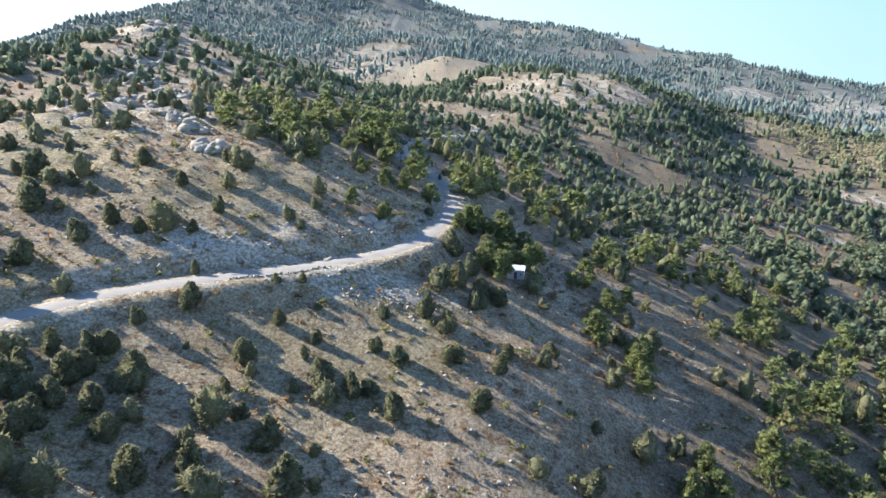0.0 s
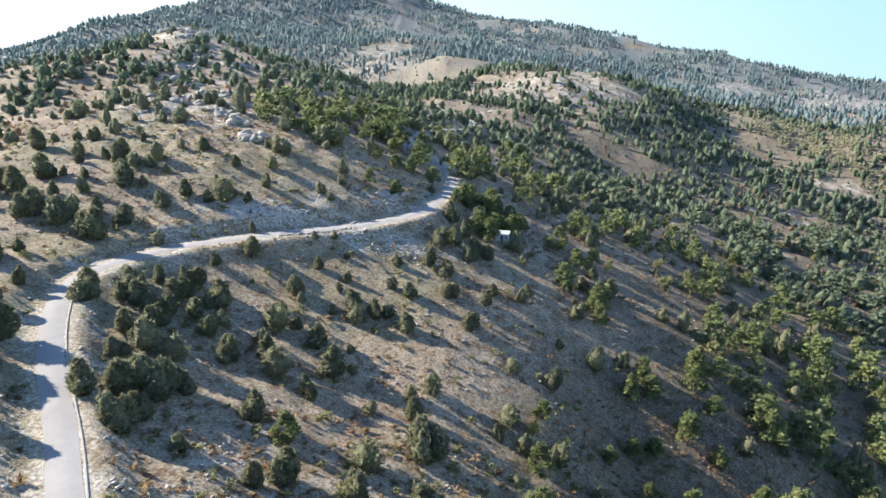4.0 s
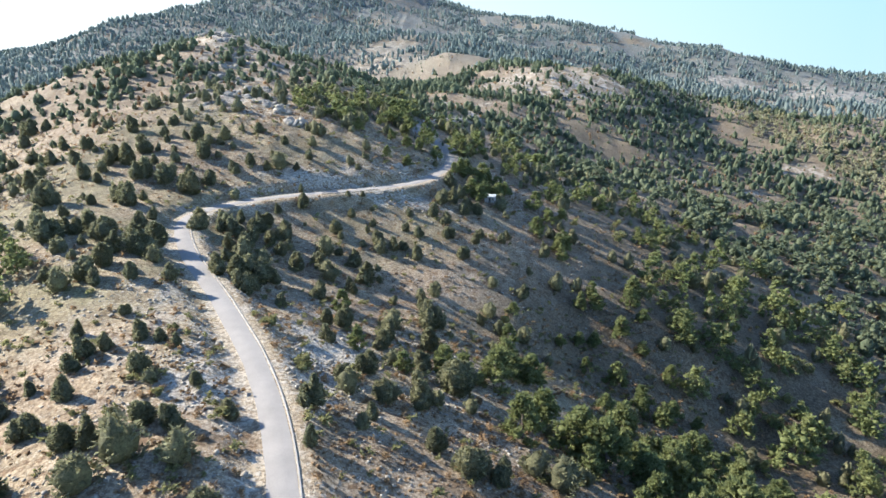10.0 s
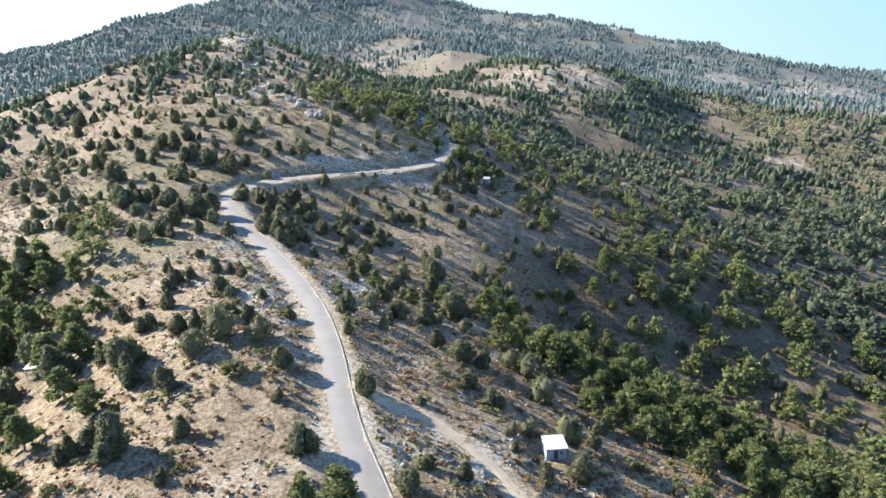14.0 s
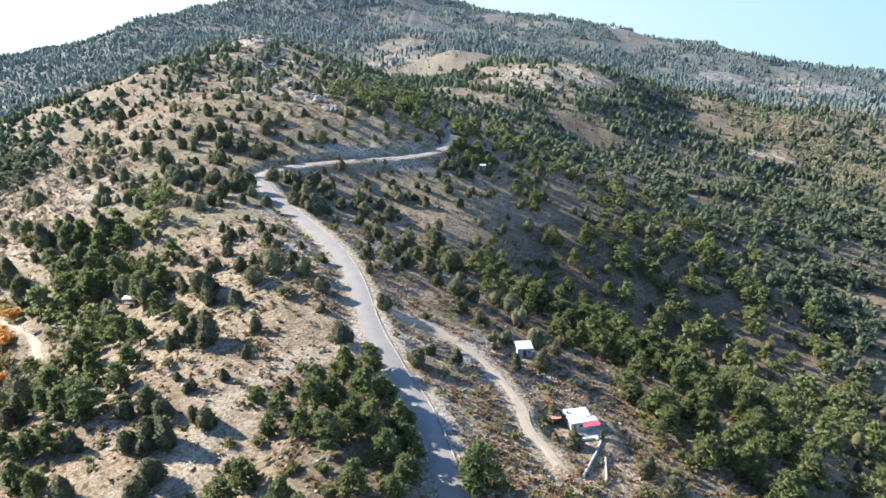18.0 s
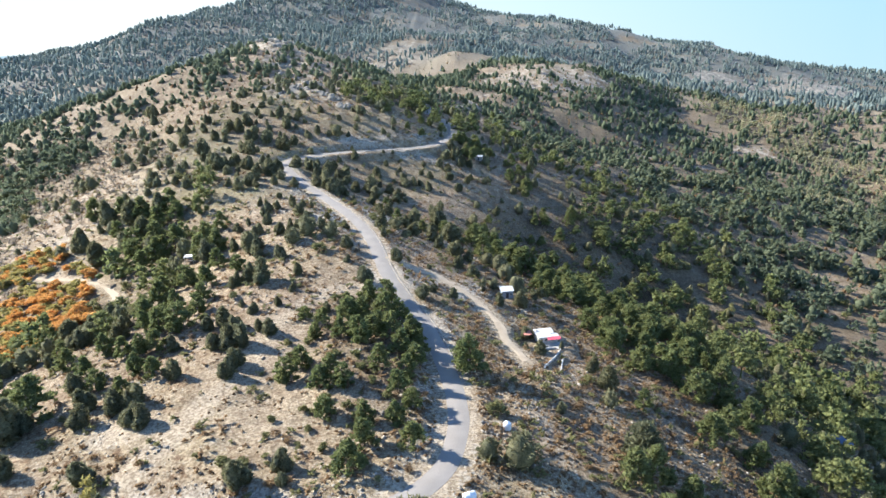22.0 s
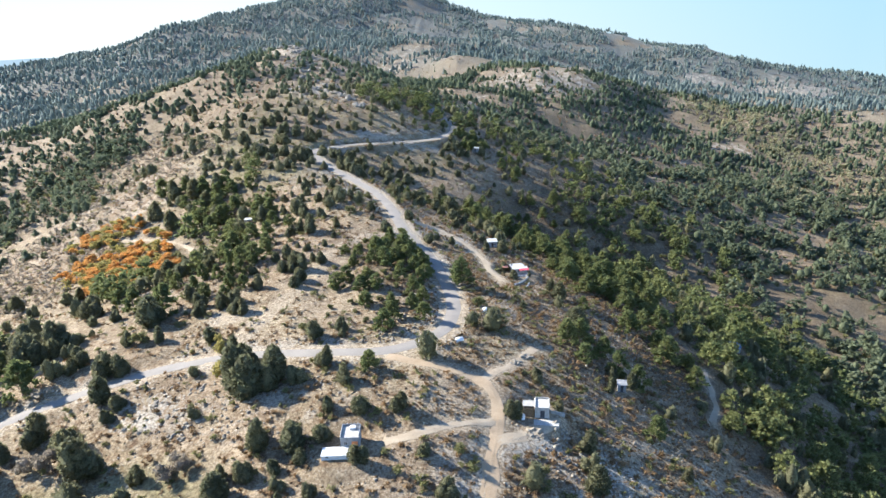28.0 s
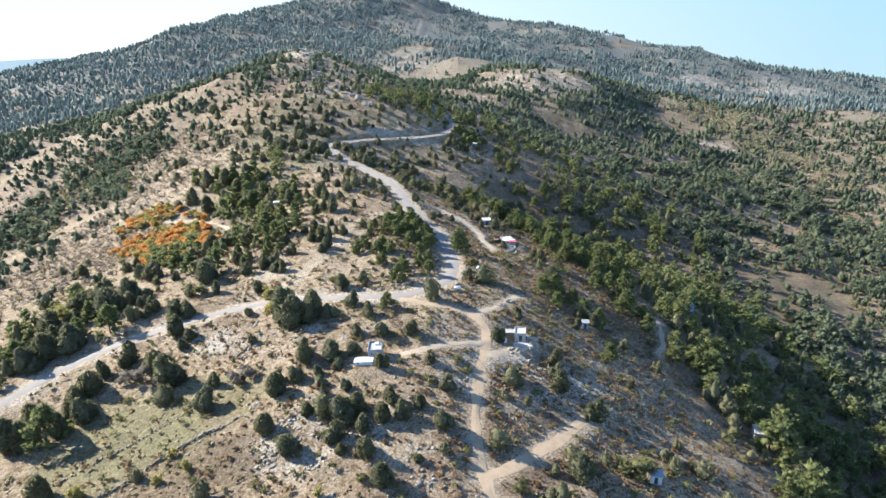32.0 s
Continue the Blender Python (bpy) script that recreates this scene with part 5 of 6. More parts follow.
JUNIPER_SPOTS += [(-19, -24, 3.2), (-40, -23, 3.7), (-64, -22, 3.8), (-45, -22, 3.8), (6, -19, 5.1), (11, -19, 4.4), (-33, -18, 2.9), (-73, -15, 3.2), (0, -14, 3.7), (-63, -14, 4.4),
    (-107, -13, 7.8), (-21, -13, 5.2), (-41, -11, 2.3), (-11, -10, 3.0), (-71, -10, 2.4), (-35, -8, 2.9), (-52, -8, 3.9), (-133, -7, 8.4), (-66, -5, 3.1), (-66, -1, 4.3),
    (-10, 0, 4.8), (-63, 1, 3.2), (-50, 2, 2.6), (-118, 3, 8.4), (-3, 3, 4.9), (-54, 4, 2.6), (-58, 5, 3.7), (-19, 5, 3.0), (-71, 6, 3.2), (-148, 6, 9.0),
    (-53, 9, 1.3), (-15, 10, 4.7)]
JUNIPER_SPOTS += [(-66, 15, 2.1), (4, 16, 7.9), (-130, 17, 8.9), (-119, 18, 8.8), (-25, 23, 4.0), (-145, 24, 9.4), (-4, 24, 4.1), (-79, 28, 3.3), (-92, 30, 3.4), (-14, 30, 4.2),
    (-83, 31, 4.7), (-73, 32, 3.9), (-65, 34, 3.9), (-28, 35, 3.7), (-24, 38, 5.0), (-40, 38, 3.2), (-14, 39, 5.1), (-83, 39, 4.9), (-3, 39, 5.8), (-49, 40, 5.8),
    (-57, 46, 4.8), (-49, 46, 4.0), (-85, 48, 5.1), (-54, 50, 5.5), (-79, 51, 7.3), (-105, 53, 6.3), (-50, 54, 7.0), (-34, 55, 4.9), (-92, 56, 5.4), (-110, 57, 6.5),
    (-47, 58, 4.3), (-67, 58, 8.1)]
JUNIPER_SPOTS += [(-104, 58, 4.0), (-3, 58, 7.1), (-100, 58, 4.0), (-79, 59, 6.0), (-93, 63, 4.8), (-99, 63, 5.7), (-61, 63, 4.5), (-78, 66, 7.0), (-27, 69, 5.3), (-6, 70, 5.3),
    (-118, 70, 5.2), (-89, 71, 4.9), (-64, 72, 5.5), (12, 72, 3.9), (-113, 74, 3.9), (-45, 75, 5.5), (-38, 79, 5.6), (-24, 79, 7.1), (-60, 80, 4.9), (-75, 80, 6.6),
    (-51, 81, 4.9), (-90, 81, 4.3), (-124, 84, 8.4), (-66, 85, 6.7), (-70, 86, 5.9), (-111, 86, 3.6), (-56, 86, 5.0), (-29, 88, 5.8), (-102, 89, 8.2), (-62, 91, 6.0),
    (-35, 93, 3.4), (-53, 94, 6.9)]
JUNIPER_SPOTS += [(49.3, -152.6, 3.0), (55.6, -149.4, 4.2), (51.0, -147.6, 3.6), (28.6, -86.2, 3.2), (25.9, -77.2, 3.4), (34.6, -83.6, 1.9), (25.4, -84.6, 2.2), (-68, 90, 5.0), (-61, 84, 5.5), (-61, 94, 5.0), (-56, 86, 4.8), (-44, 73, 6.0), (-61, 77, 5.6), (-68, 98, 4.4), (-60, 101, 4.6), (27, 94, 5.2), (-100, 97, 3.7), (-39, 99, 3.1), (-9, 100, 5.2), (-62, 100, 5.3), (-28, 102, 2.6), (-17, 104, 5.3), (-14, 105, 3.5), (7, 105, 5.0), (-143, 106, 7.4),
    (-23, 106, 5.0), (-73, 106, 6.5), (-38, 107, 5.4), (-49, 107, 1.8), (-90, 109, 8.6), (-121, 109, 4.0), (-59, 110, 4.1), (-9, 113, 4.6), (-100, 114, 7.9), (-128, 114, 6.3),
    (-14, 115, 3.7), (-26, 115, 3.3), (12, 116, 4.6), (2, 116, 4.6), (-109, 117, 8.1), (-51, 117, 5.3), (-34, 118, 3.7), (-59, 119, 3.8), (-86, 120, 5.9), (-149, 121, 5.6),
    (14, 121, 3.8), (-94, 122, 5.0)]
JUNIPER_SPOTS += [(-50, 122, 2.9), (22, 122, 4.2), (-27, 124, 1.9), (-47, 125, 2.9), (-13, 125, 3.4), (1, 126, 4.8), (39, 126, 4.9), (25, 127, 3.9), (-36, 127, 2.3), (-127, 128, 6.5),
    (-119, 128, 8.6), (-55, 129, 3.6), (-31, 129, 2.3), (-4, 129, 5.8), (-110, 129, 4.2), (-80, 131, 5.1), (-141, 131, 5.7), (-125, 133, 6.6), (-69, 136, 4.1), (8, 137, 5.0),
    (-155, 137, 5.9), (-76, 138, 5.2), (-58, 139, 3.1), (-94, 140, 7.5), (-106, 140, 3.3), (-118, 141, 7.8), (-1, 141, 6.1), (-113, 141, 3.3), (14, 142, 5.1), (45, 144, 5.3),
    (10, 144, 5.8), (3, 144, 7.2)]
JUNIPER_SPOTS += [(53, 145, 6.4), (-69, 145, 3.2), (-55, 147, 4.6), (-145, 148, 6.0), (-169, 148, 5.5), (-113, 150, 3.4), (-91, 151, 4.4), (40, 151, 4.3), (7, 152, 6.4), (50, 154, 4.4),
    (-66, 155, 3.9), (-107, 155, 4.1), (-102, 155, 6.8), (-160, 157, 5.6), (-117, 157, 5.2), (3, 160, 7.6), (-132, 162, 7.3), (-79, 164, 4.6), (12, 166, 6.7), (-100, 167, 3.5),
    (-117, 168, 4.4), (-196, 185, 7.2), (-207, 205, 9.2), (-198, 205, 6.1)]
OAK_SPOTS = []
OAK_SPOTS += [(24, -227, 4.4), (-12, -227, 2.8), (53, -216, 7.7), (12, -191, 2.9), (10, -187, 3.0), (-31, -139, 2.4), (-35, -138, 3.0), (-41, -136, 1.9), (-85, -134, 5.7), (-18, -134, 2.4),
    (-23, -133, 1.4), (-22, -129, 2.2), (-30, -126, 2.3), (-15, -123, 2.4), (-24, -123, 2.4), (15, -121, 4.4), (-20, -120, 2.4), (-7, -120, 2.4), (-11, -116, 2.5), (-14, -111, 2.6),
    (-21, -106, 2.7), (-16, -106, 2.7), (-32, -103, 2.8), (-29, -97, 2.8), (-34, -97, 2.3), (-60, -83, 3.3), (-26, -76, 3.2), (-56, -72, 2.9), (-19, -69, 1.9), (-8, -59, 1.7),
    (40, -46, 3.3), (-37, -44, 4.5)]
OAK_SPOTS += [(-33, -43, 1.9), (-34, -19, 2.4), (-58, -19, 1.4), (-46, -15, 2.5), (-26, 3, 4.4), (-37, 18, 3.9)]
BARE_BUSH_SPOTS = []
BARE_BUSH_SPOTS += [(-54, -188, 4.8), (-51, -186, 4.0), (-85, -180, 5.0), (-91, -179, 5.1)]
YELLOW_SPOTS = []
YELLOW_SPOTS += [(-21, -231, 2.5), (-82, -223, 3.8), (-62, -221, 3.2), (-56, -219, 2.9), (12, -218, 1.8), (-62, -213, 2.7), (-51, -157, 5.2), (-58, -143, 4.8), (-136, -137, 8.0)]


# ---- planting ----
# stands of pine and juniper: x, y, reach across, reach along, density
PINES = [(105, 0, 45, 60, 0.8), (115, -110, 42, 60, 0.9), (60, 5, 28, 26, 0.75), (74, -60, 26, 30, 0.75), (200, 60, 120, 260, 0.8), (-12, -95, 15, 22, 0.2), (150, -170, 60, 90, 1.0), (-98, -30, 16, 38, 0.6), (-92, -78, 14, 18, 0.7),
    (14, 172, 13, 16, 0.8), (75, 250, 60, 70, 0.25), (-15, 250, 40, 60, 0.7), (60, 160, 30, 40, 0.3), (-112, 20, 16, 26, 0.55), (330, 150, 110, 300, 0.55), (-40, 215, 30, 30, 0.4), (-112, -62, 24, 34, 0.45), (85, 75, 38, 60, 0.7), (120, 110, 40, 60, 0.8), (72, -15, 26, 45, 0.8), (-310, 120, 80, 100, 0.9), (-115, -5, 18, 30, 0.45), (-175, -150, 50, 40, 0.6)]
JUNIPERS = [(-110, 90, 65, 90, 0.5), (-48, 82, 22, 24, 1.0), (-320, 215, 45, 22, 0.9), (-185, 160, 30, 22, 0.9), (-200, 225, 40, 40, 0.55), (-185, 290, 40, 50, 0.6), (-135, 290, 30, 40, 0.5), (-260, 240, 30, 25, 0.6), (-230, 150, 30, 20, 0.5), (-82, 182, 20, 14, 0.7), (30, 75, 30, 14, 0.6), (-60, 60, 16, 26, 0.9), (-48, 78, 24, 30, 0.75), (0, 105, 60, 40, 0.34), (20, 60, 45, 30, 0.55), (-55, -15, 30, 50, 0.34), (-150, 170, 80, 90, 0.45), (-90, 240, 60, 70, 0.28), (-180, 330, 90, 120, 0.45), (-40, 300, 60, 90, 0.8),
    (30, -60, 30, 40, 0.28), (-108, -115, 30, 36, 0.6), (-10, -200, 40, 30, 0.4), (40, -200, 35, 40, 0.45), (20, 140, 30, 20, 0.6), (60, 320, 100, 120, 0.6), (250, 320, 140, 160, 0.8), (-300, 200, 90, 140, 0.6),
    (-190, 60, 50, 60, 0.22), (-100, 165, 40, 30, 0.7), (-130, 30, 40, 40, 0.35), (10, 0, 40, 30, 0.45), (-330, 0, 120, 180, 0.6), (330, 100, 120, 300, 0.6), (300, 390, 140, 90, 0.9), (-240, 120, 90, 100, 0.5), (-104, -140, 30, 22, 0.3), (-95, -118, 24, 16, 0.5), (-60, -120, 10, 8, 0.5), (-260, 230, 70, 60, 0.6), (-150, -190, 60, 40, 0.45), (-75, -185, 20, 10, 0.5)]
BARE = [(254, 70, 32, 26, 0.9), (271, 217, 28, 17, 0.75), (23, 280, 16, 14, 0.8), (51, 277, 14, 10, 0.8), (185, 389, 25, 14, 0.8), (204, 363, 22, 12, 0.8), (261, 420, 25, 14, 0.7), (-252, 271, 26, 22, 0.95), (-292, 256, 26, 15, 0.9), (-381, 257, 26, 15, 0.8), (-212, 138, 34, 46, 0.75), (-278, 122, 40, 40, 0.5), (-133, 185, 30, 12, 0.7), (-162, 372, 24, 40, 0.9),
    (-175, 70, 40, 45, 0.8), (10, 60, 0.1, 0.1, 0), (-45, -120, 22, 18, 0.75), (-78, -202, 30, 12, 1.0), (75, 100, 28, 32, 0.55), (-60, -205, 20, 12, 1.0), (-110, 145, 14, 40, 0.5), (-150, -30, 34, 34, 1.0), (-25, 412, 26, 22, 1.0), *GLADES]


def open_ground(x, y):
    return 1 - patch(x, y, BARE)


SPOTS = np.array(PINE_SPOTS + JUNIPER_SPOTS + OAK_SPOTS + BARE_BUSH_SPOTS + YELLOW_SPOTS)


def spot_distance(x, y):
    d = np.full(np.shape(x), 1e3)
    for px, py, _ in SPOTS:
        d = np.minimum(d, np.hypot(x - px, y - py))
    return d


def pine_density(x, y):
    return smooth(3.0, 5.0, spot_distance(x, y)) * patch(x, y, PINES) * open_ground(x, y) * np.where(x > 60, np.where(y < 15, 1.0, 0.38 + 0.62 * smooth(-0.5, 0.1, fbm(x, y, 38, 71, 3))) * (np.where(y < -30, 0.75, 0.3) + np.where(y < -30, 0.25, 0.7) * smooth(-0.4, 0.2, fbm(x, y, 13, 77, 3))), smooth(-0.9, -0.1, fbm(x, y, 30, 71, 3)))


def juniper_density(x, y):
    d = spot_distance(x, y)
    return smooth(3.5, 5.0, d) * (0.22 + 0.78 * smooth(10, 17, d)) * np.maximum(patch(x, y, JUNIPERS), 0.10) * (1 - 0.85 * np.minimum(patch(x, y, PINES) * 1.3, 1)) * open_ground(x, y) * smooth(-0.85, 0.25, fbm(x, y, 26, 73, 3))


def line_distance(p):
    """How far a plan point lies from the middle of the ridge, which the road follows."""
    y = np.clip(p[:, 1], -225, 110)
    return np.hypot(p[:, 0] - 5 + 0.12 * np.maximum(y, 0), p[:, 1] - y)


def share(xy, count):
    order = np.argsort(line_distance(xy))
    return xy[order[:count]], xy[order[count:]]


g = np.random.default_rng(5)
for kind, spots, wide in (("pine_tree", PINE_SPOTS, (1.0, 1.3)), ("juniper_tree", JUNIPER_SPOTS, (0.95, 1.35)), ("oak_bush", OAK_SPOTS, (1.1, 1.5)), ("bare_bush", BARE_BUSH_SPOTS, (1.0, 1.3)), ("yellow_tree", YELLOW_SPOTS, (0.9, 1.2))):
    for x, y, tall in spots:
        if nearest(np.array([x]), np.array([y]), ROAD_LINE)[0][0] < 4.3:
            continue
        plant(kind, x, y, tall * (0.9 if kind == "oak_bush" else 1.2 if y < 60 else 1.0), g.uniform(*wide))
pines = scatter(30000, -340, 420, -290, 420, pine_density, 3.7, 101)
junipers = scatter(36000, -420, 420, -290, 420, juniper_density, 4.4, 102)
pines_near, pines_rest = share(pines, 150)
for x, y in pines_near:
    plant("pine_tree", x, y, g.uniform(5.5, 9.0), g.uniform(1.0, 1.3))
junipers_rest = junipers
for name, kind, xy, lo, hi, wide, mat, label in (
        ("pine_wood", "pine_tree", pines_rest[::4], 6.0, 13.0, (0.95, 1.35), PINE, "dense green pine wood on the shaded valley side"),
        ("pine_wood", "pine_tree", pines_rest[1::4], 5.0, 11.0, (1.0, 1.4), PINE, "dense green pine wood on the shaded valley side"),
        ("pine_wood", "juniper_tree", pines_rest[2::4], 4.0, 9.0, (0.95, 1.25), JUNIPER, "dark evergreen wood mixed among the pines"),
        ("oak_wood", "oak_bush", pines_rest[3::4], 2.6, 6.5, (1.0, 1.4), OLIVE, "olive-green oak wood mixed among the pines"),
        ("juniper_wood", "juniper_tree", junipers_rest, 2.8, 7.5, (1.0, 1.5), JUNIPER, "scattered dark juniper wood over dry slopes")):
    d = line_distance(xy)
    for reach, n, size, lobes in (((-999, 105), 170, 0.05, 18), ((105, 190), 76, 0.072, 13), ((190, 9999), 22, 0.115, 7)):
        away = d + 30 * fbm(xy[:, 0], xy[:, 1], 12, 61, 2)
        m = (away >= reach[0]) & (away < reach[1])
        grown = 1 + 0.05 * smooth(110, 200, xy[m][:, 1])
        stand(name, kind, xy[m], grown * (lo + (hi - lo) * g.uniform(0, 1, m.sum()) ** 1.6), g.uniform(*wide, m.sum()), n if kind == "pine_tree" else n // 2 + 12, size if kind == "pine_tree" else size * 1.2, lobes if kind == "pine_tree" else lobes // 2, mat if reach[0] < 150 or mat is OLIVE else SLOPEWOOD, label)


FAR_CLEAR = [(429, 400, 36, 26, 0.85), (554, 578, 60, 35, 0.8), (497, 623, 40, 25, 0.7), (370, 640, 34, 40, 0.8), (395, 580, 30, 45, 0.8), (412, 505, 30, 45, 0.8), (422, 452, 28, 34, 0.8), (36, 597, 40, 30, 0.9), (20, 467, 35, 25, 0.9), (93, 637, 40, 40, 0.9), (112, 579, 32, 26, 0.8), (155, 638, 46, 40, 0.95), (141, 545, 32, 26, 0.8), (155, 978, 60, 40, 0.7), (403, 1485, 50, 40, 0.9), (54, 429, 30, 20, 0.9), (167, 478, 30, 20, 0.7), (198, 464, 26, 20, 0.6),
    (567, 1177, 70, 40, 0.9), (340, 496, 30, 25, 0.9), (760, 1149, 70, 50, 0.9), (723, 1201, 60, 30, 0.8), (759, 1076, 50, 40, 0.8), (138, 681, 40, 30, 0.8), (-150, 1471, 30, 60, 0.8), (-254, 1617, 50, 50, 0.7), (-86, 1086, 40, 40, 0.8), (-45, 971, 40, 30, 0.8),
    (0, 475, 40, 30, 0.85), (-15, 440, 35, 40, 1.0), (71, 677, 45, 45, 0.7), (140, 690, 45, 35, 0.7), (207, 717, 35, 30, 0.6), (585, 1139, 60, 50, 0.7), (797, 1233, 80, 60, 0.7), (640, 1000, 150, 100, 0.6), (-60, 1500, 90, 120, 0.7), (500, 1150, 80, 50, 0.8), (330, 880, 60, 40, 0.7), (900, 1250, 120, 60, 0.6), (230, 700, 40, 40, 0.6)]


def far_density(x, y):
    r = np.hypot(x, y + 60)
    west = smooth(-120, -320, x) * smooth(250, 420, y)
    glades = np.maximum(smooth(-0.8, -0.1, fbm(x, y, 110, 81, 4)) * (0.45 + 0.55 * smooth(-0.5, 0.2, fbm(x, y, 24, 83, 3))), 0.9 * west) * (1 - patch(x, y, FAR_CLEAR))
    return glades * (0.75 + 0.25 * smooth(420, 1000, r)) * (((np.abs(x) > 420) | (y > 420)) & (r < 3000) & (np.abs(x - 40) < 330 + 0.78 * (y + 330)))


far = scatter(150000, -1700, 1900, 100, 2500, far_density, 4.0, 103, False)
r = np.hypot(far[:, 0], far[:, 1] + 60)
far = far[r > 850]
slopes = scatter(90000, -600, 800, 60, 820, lambda x, y: far_density(x, y) * np.maximum(smooth(-120, -320, x), 0.35 + 0.65 * smooth(-0.5, 0.2, fbm(x, y, 15, 87, 3))) * (np.hypot(x, y + 60) < 860), 3.6, 109, False)
for xy, lo, hi, n, size, lobes, label in ((slopes, 2.6, 10.5, 3, 0.22, 2, "dark conifer woods on the distant slopes"), (far, 4.5, 14, 1, 0.22, 1, "conifer woods on the far mountain, haze put into their blue-green colour")):
    stand("far_wood", "far_tree", xy, lo + (hi - lo) * g.uniform(0, 1, len(xy)) ** 1.7, g.uniform(0.9, 1.5, len(xy)), n, size, lobes, HAZEWOOD if lobes == 1 else SLOPEWOOD, label, False, False)

brush = scatter(60000, -450, 800, 90, 900, lambda x, y: (0.25 + 0.75 * smooth(-0.3, 0.4, fbm(x, y, 35, 89, 3))) * ((np.abs(x) > 150) | (y > 210)) * (np.abs(x - 40) < 330 + 0.6 * (y + 100)) * (0.35 + 0.65 * smooth(900, 300, np.hypot(x, y))), 3.6, 111, False)
mixed = np.random.default_rng(10).uniform(0, 1, len(brush))
for m, mat, label in ((mixed < 0.45, SCRUB, "brown autumn scrub over the far slopes"), (mixed >= 0.45, SLOPEWOOD, "dark evergreen scrub over the far slopes")):
    stand("slope_scrub", "far_tree", brush[m], 0.8 + 2.2 * g.uniform(0, 1, m.sum()) ** 2, g.uniform(1.3, 2.6, m.sum()), 1, 0.2, 1, mat, label, False, False)


def scrub_density(x, y):
    return (0.2 + 0.55 * smooth(-0.2, 0.5, fbm(x, y, 20, 91, 3)) + patch(x, y, [(35, -110, 35, 70, 0.7), (55, 70, 34, 30, 0.8), (-10, -98, 14, 20, 0.8), (40, -190, 35, 40, 0.4), (0, -35, 25, 40, 0.25)])) * (1 - 0.9 * patch(x, y, MEADOWS)) * (1 - patch(x, y, [(-45, -110, 16, 34, 0.85), (-60, -125, 12, 8, 1.0), (-30, -130, 20, 12, 0.5)]))


scrub = scatter(46000, -230, 130, -250, 200, scrub_density, 1.3, 104)
kinds = np.random.default_rng(9).uniform(0, 1, len(scrub))
stand("thorn_scrub", "thorn_bush", scrub[kinds < 0.78], 0.45 + 1.25 * g.uniform(0, 1, (kinds < 0.78).sum()) ** 1.8, g.uniform(1.3, 2.2, (kinds < 0.78).sum()), 5, 0.22, 1, SCRUB, "low brown thorn scrub dotted over the slope", False, False)
stand("oak_scrub", "oak_bush", scrub[kinds >= 0.78], g.uniform(0.8, 2.3, (kinds >= 0.78).sum()), g.uniform(1.2, 1.8, (kinds >= 0.78).sum()), 12, 0.17, 2, OLIVE, "olive-green oak scrub dotted over the slope", False, False)

bushes = scatter(9000, -70, 78, -225, 62, lambda x, y: np.clip(np.where(x > 6 - 0.35 * np.maximum(y + 60, 0), 0.75, 0.28) * (0.35 + 0.65 * smooth(-0.4, 0.3, fbm(x, y, 14, 93, 3))) * (1 - 0.9 * patch(x, y, MEADOWS)) * (1 - 0.85 * patch(x, y, [(-44, -114, 20, 30, 1.0)])) * (1 - 0.8 * patch(x, y, PINES)), 0, 1), 2.1, 112)
brown = np.random.default_rng(11).uniform(0, 1, len(bushes)) < 0.68
stand("thorn_scrub", "thorn_bush", bushes[brown], g.uniform(0.8, 1.7, brown.sum()), g.uniform(1.2, 1.9, brown.sum()), 22, 0.13, 4, SCRUB, "knee-high to waist-high brown thorn bushes on the open slope", False, False)
stand("oak_scrub", "oak_bush", bushes[~brown], g.uniform(0.9, 2.0, (~brown).sum()), g.uniform(1.2, 1.8, (~brown).sum()), 24, 0.12, 4, OLIVE, "waist-high olive-green oak scrub on the open slope", False, False)

low = scatter(42000, -75, 85, -250, 10, lambda x, y: np.clip(0.35 + 0.6 * fbm(x, y, 8, 97, 3) + patch(x, y, [(35, -110, 35, 70, 0.5), (40, -190, 35, 40, 0.5)]), 0, 1) * (1 - 0.9 * patch(x, y, MEADOWS)) * (0.35 + 0.65 * smooth(-22, 0, x)), 0.8, 110)
v, f = clumps(np.stack([low[:, 0], low[:, 1], height(low[:, 0], low[:, 1]) + 0.06], 1), g.uniform(0.18, 0.5, len(low)), g, 0.7)
tagged(new("dry_tufts", raw_mesh("dry_tufts", v, f, SCRUB)), "small rusty-brown dry tufts over the slope", "shrubs", kind="stuff")

orchard = scatter(2600, -215, -90, -100, 30, lambda x, y: patch(x, y, [(-148, -32, 24, 25, 1.0), (-130, -56, 17, 18, 0.9), (-172, 2, 18, 12, 0.8)]), 3.1, 105)
for x, y, tall in ((69, 91, 4.5), (70, 90, 3.5), (20, 76, 4.0)):
    plant("yellow_tree", x, y, tall, 1.0, label="small tree turning yellow on the shaded slope")
for x, y in orchard:
    plant("autumn_tree" if g.uniform() < 0.6 else "yellow_tree", x, y, g.uniform(3.2, 5.2), g.uniform(1.2, 1.7), "orchard trees in autumn leaf")


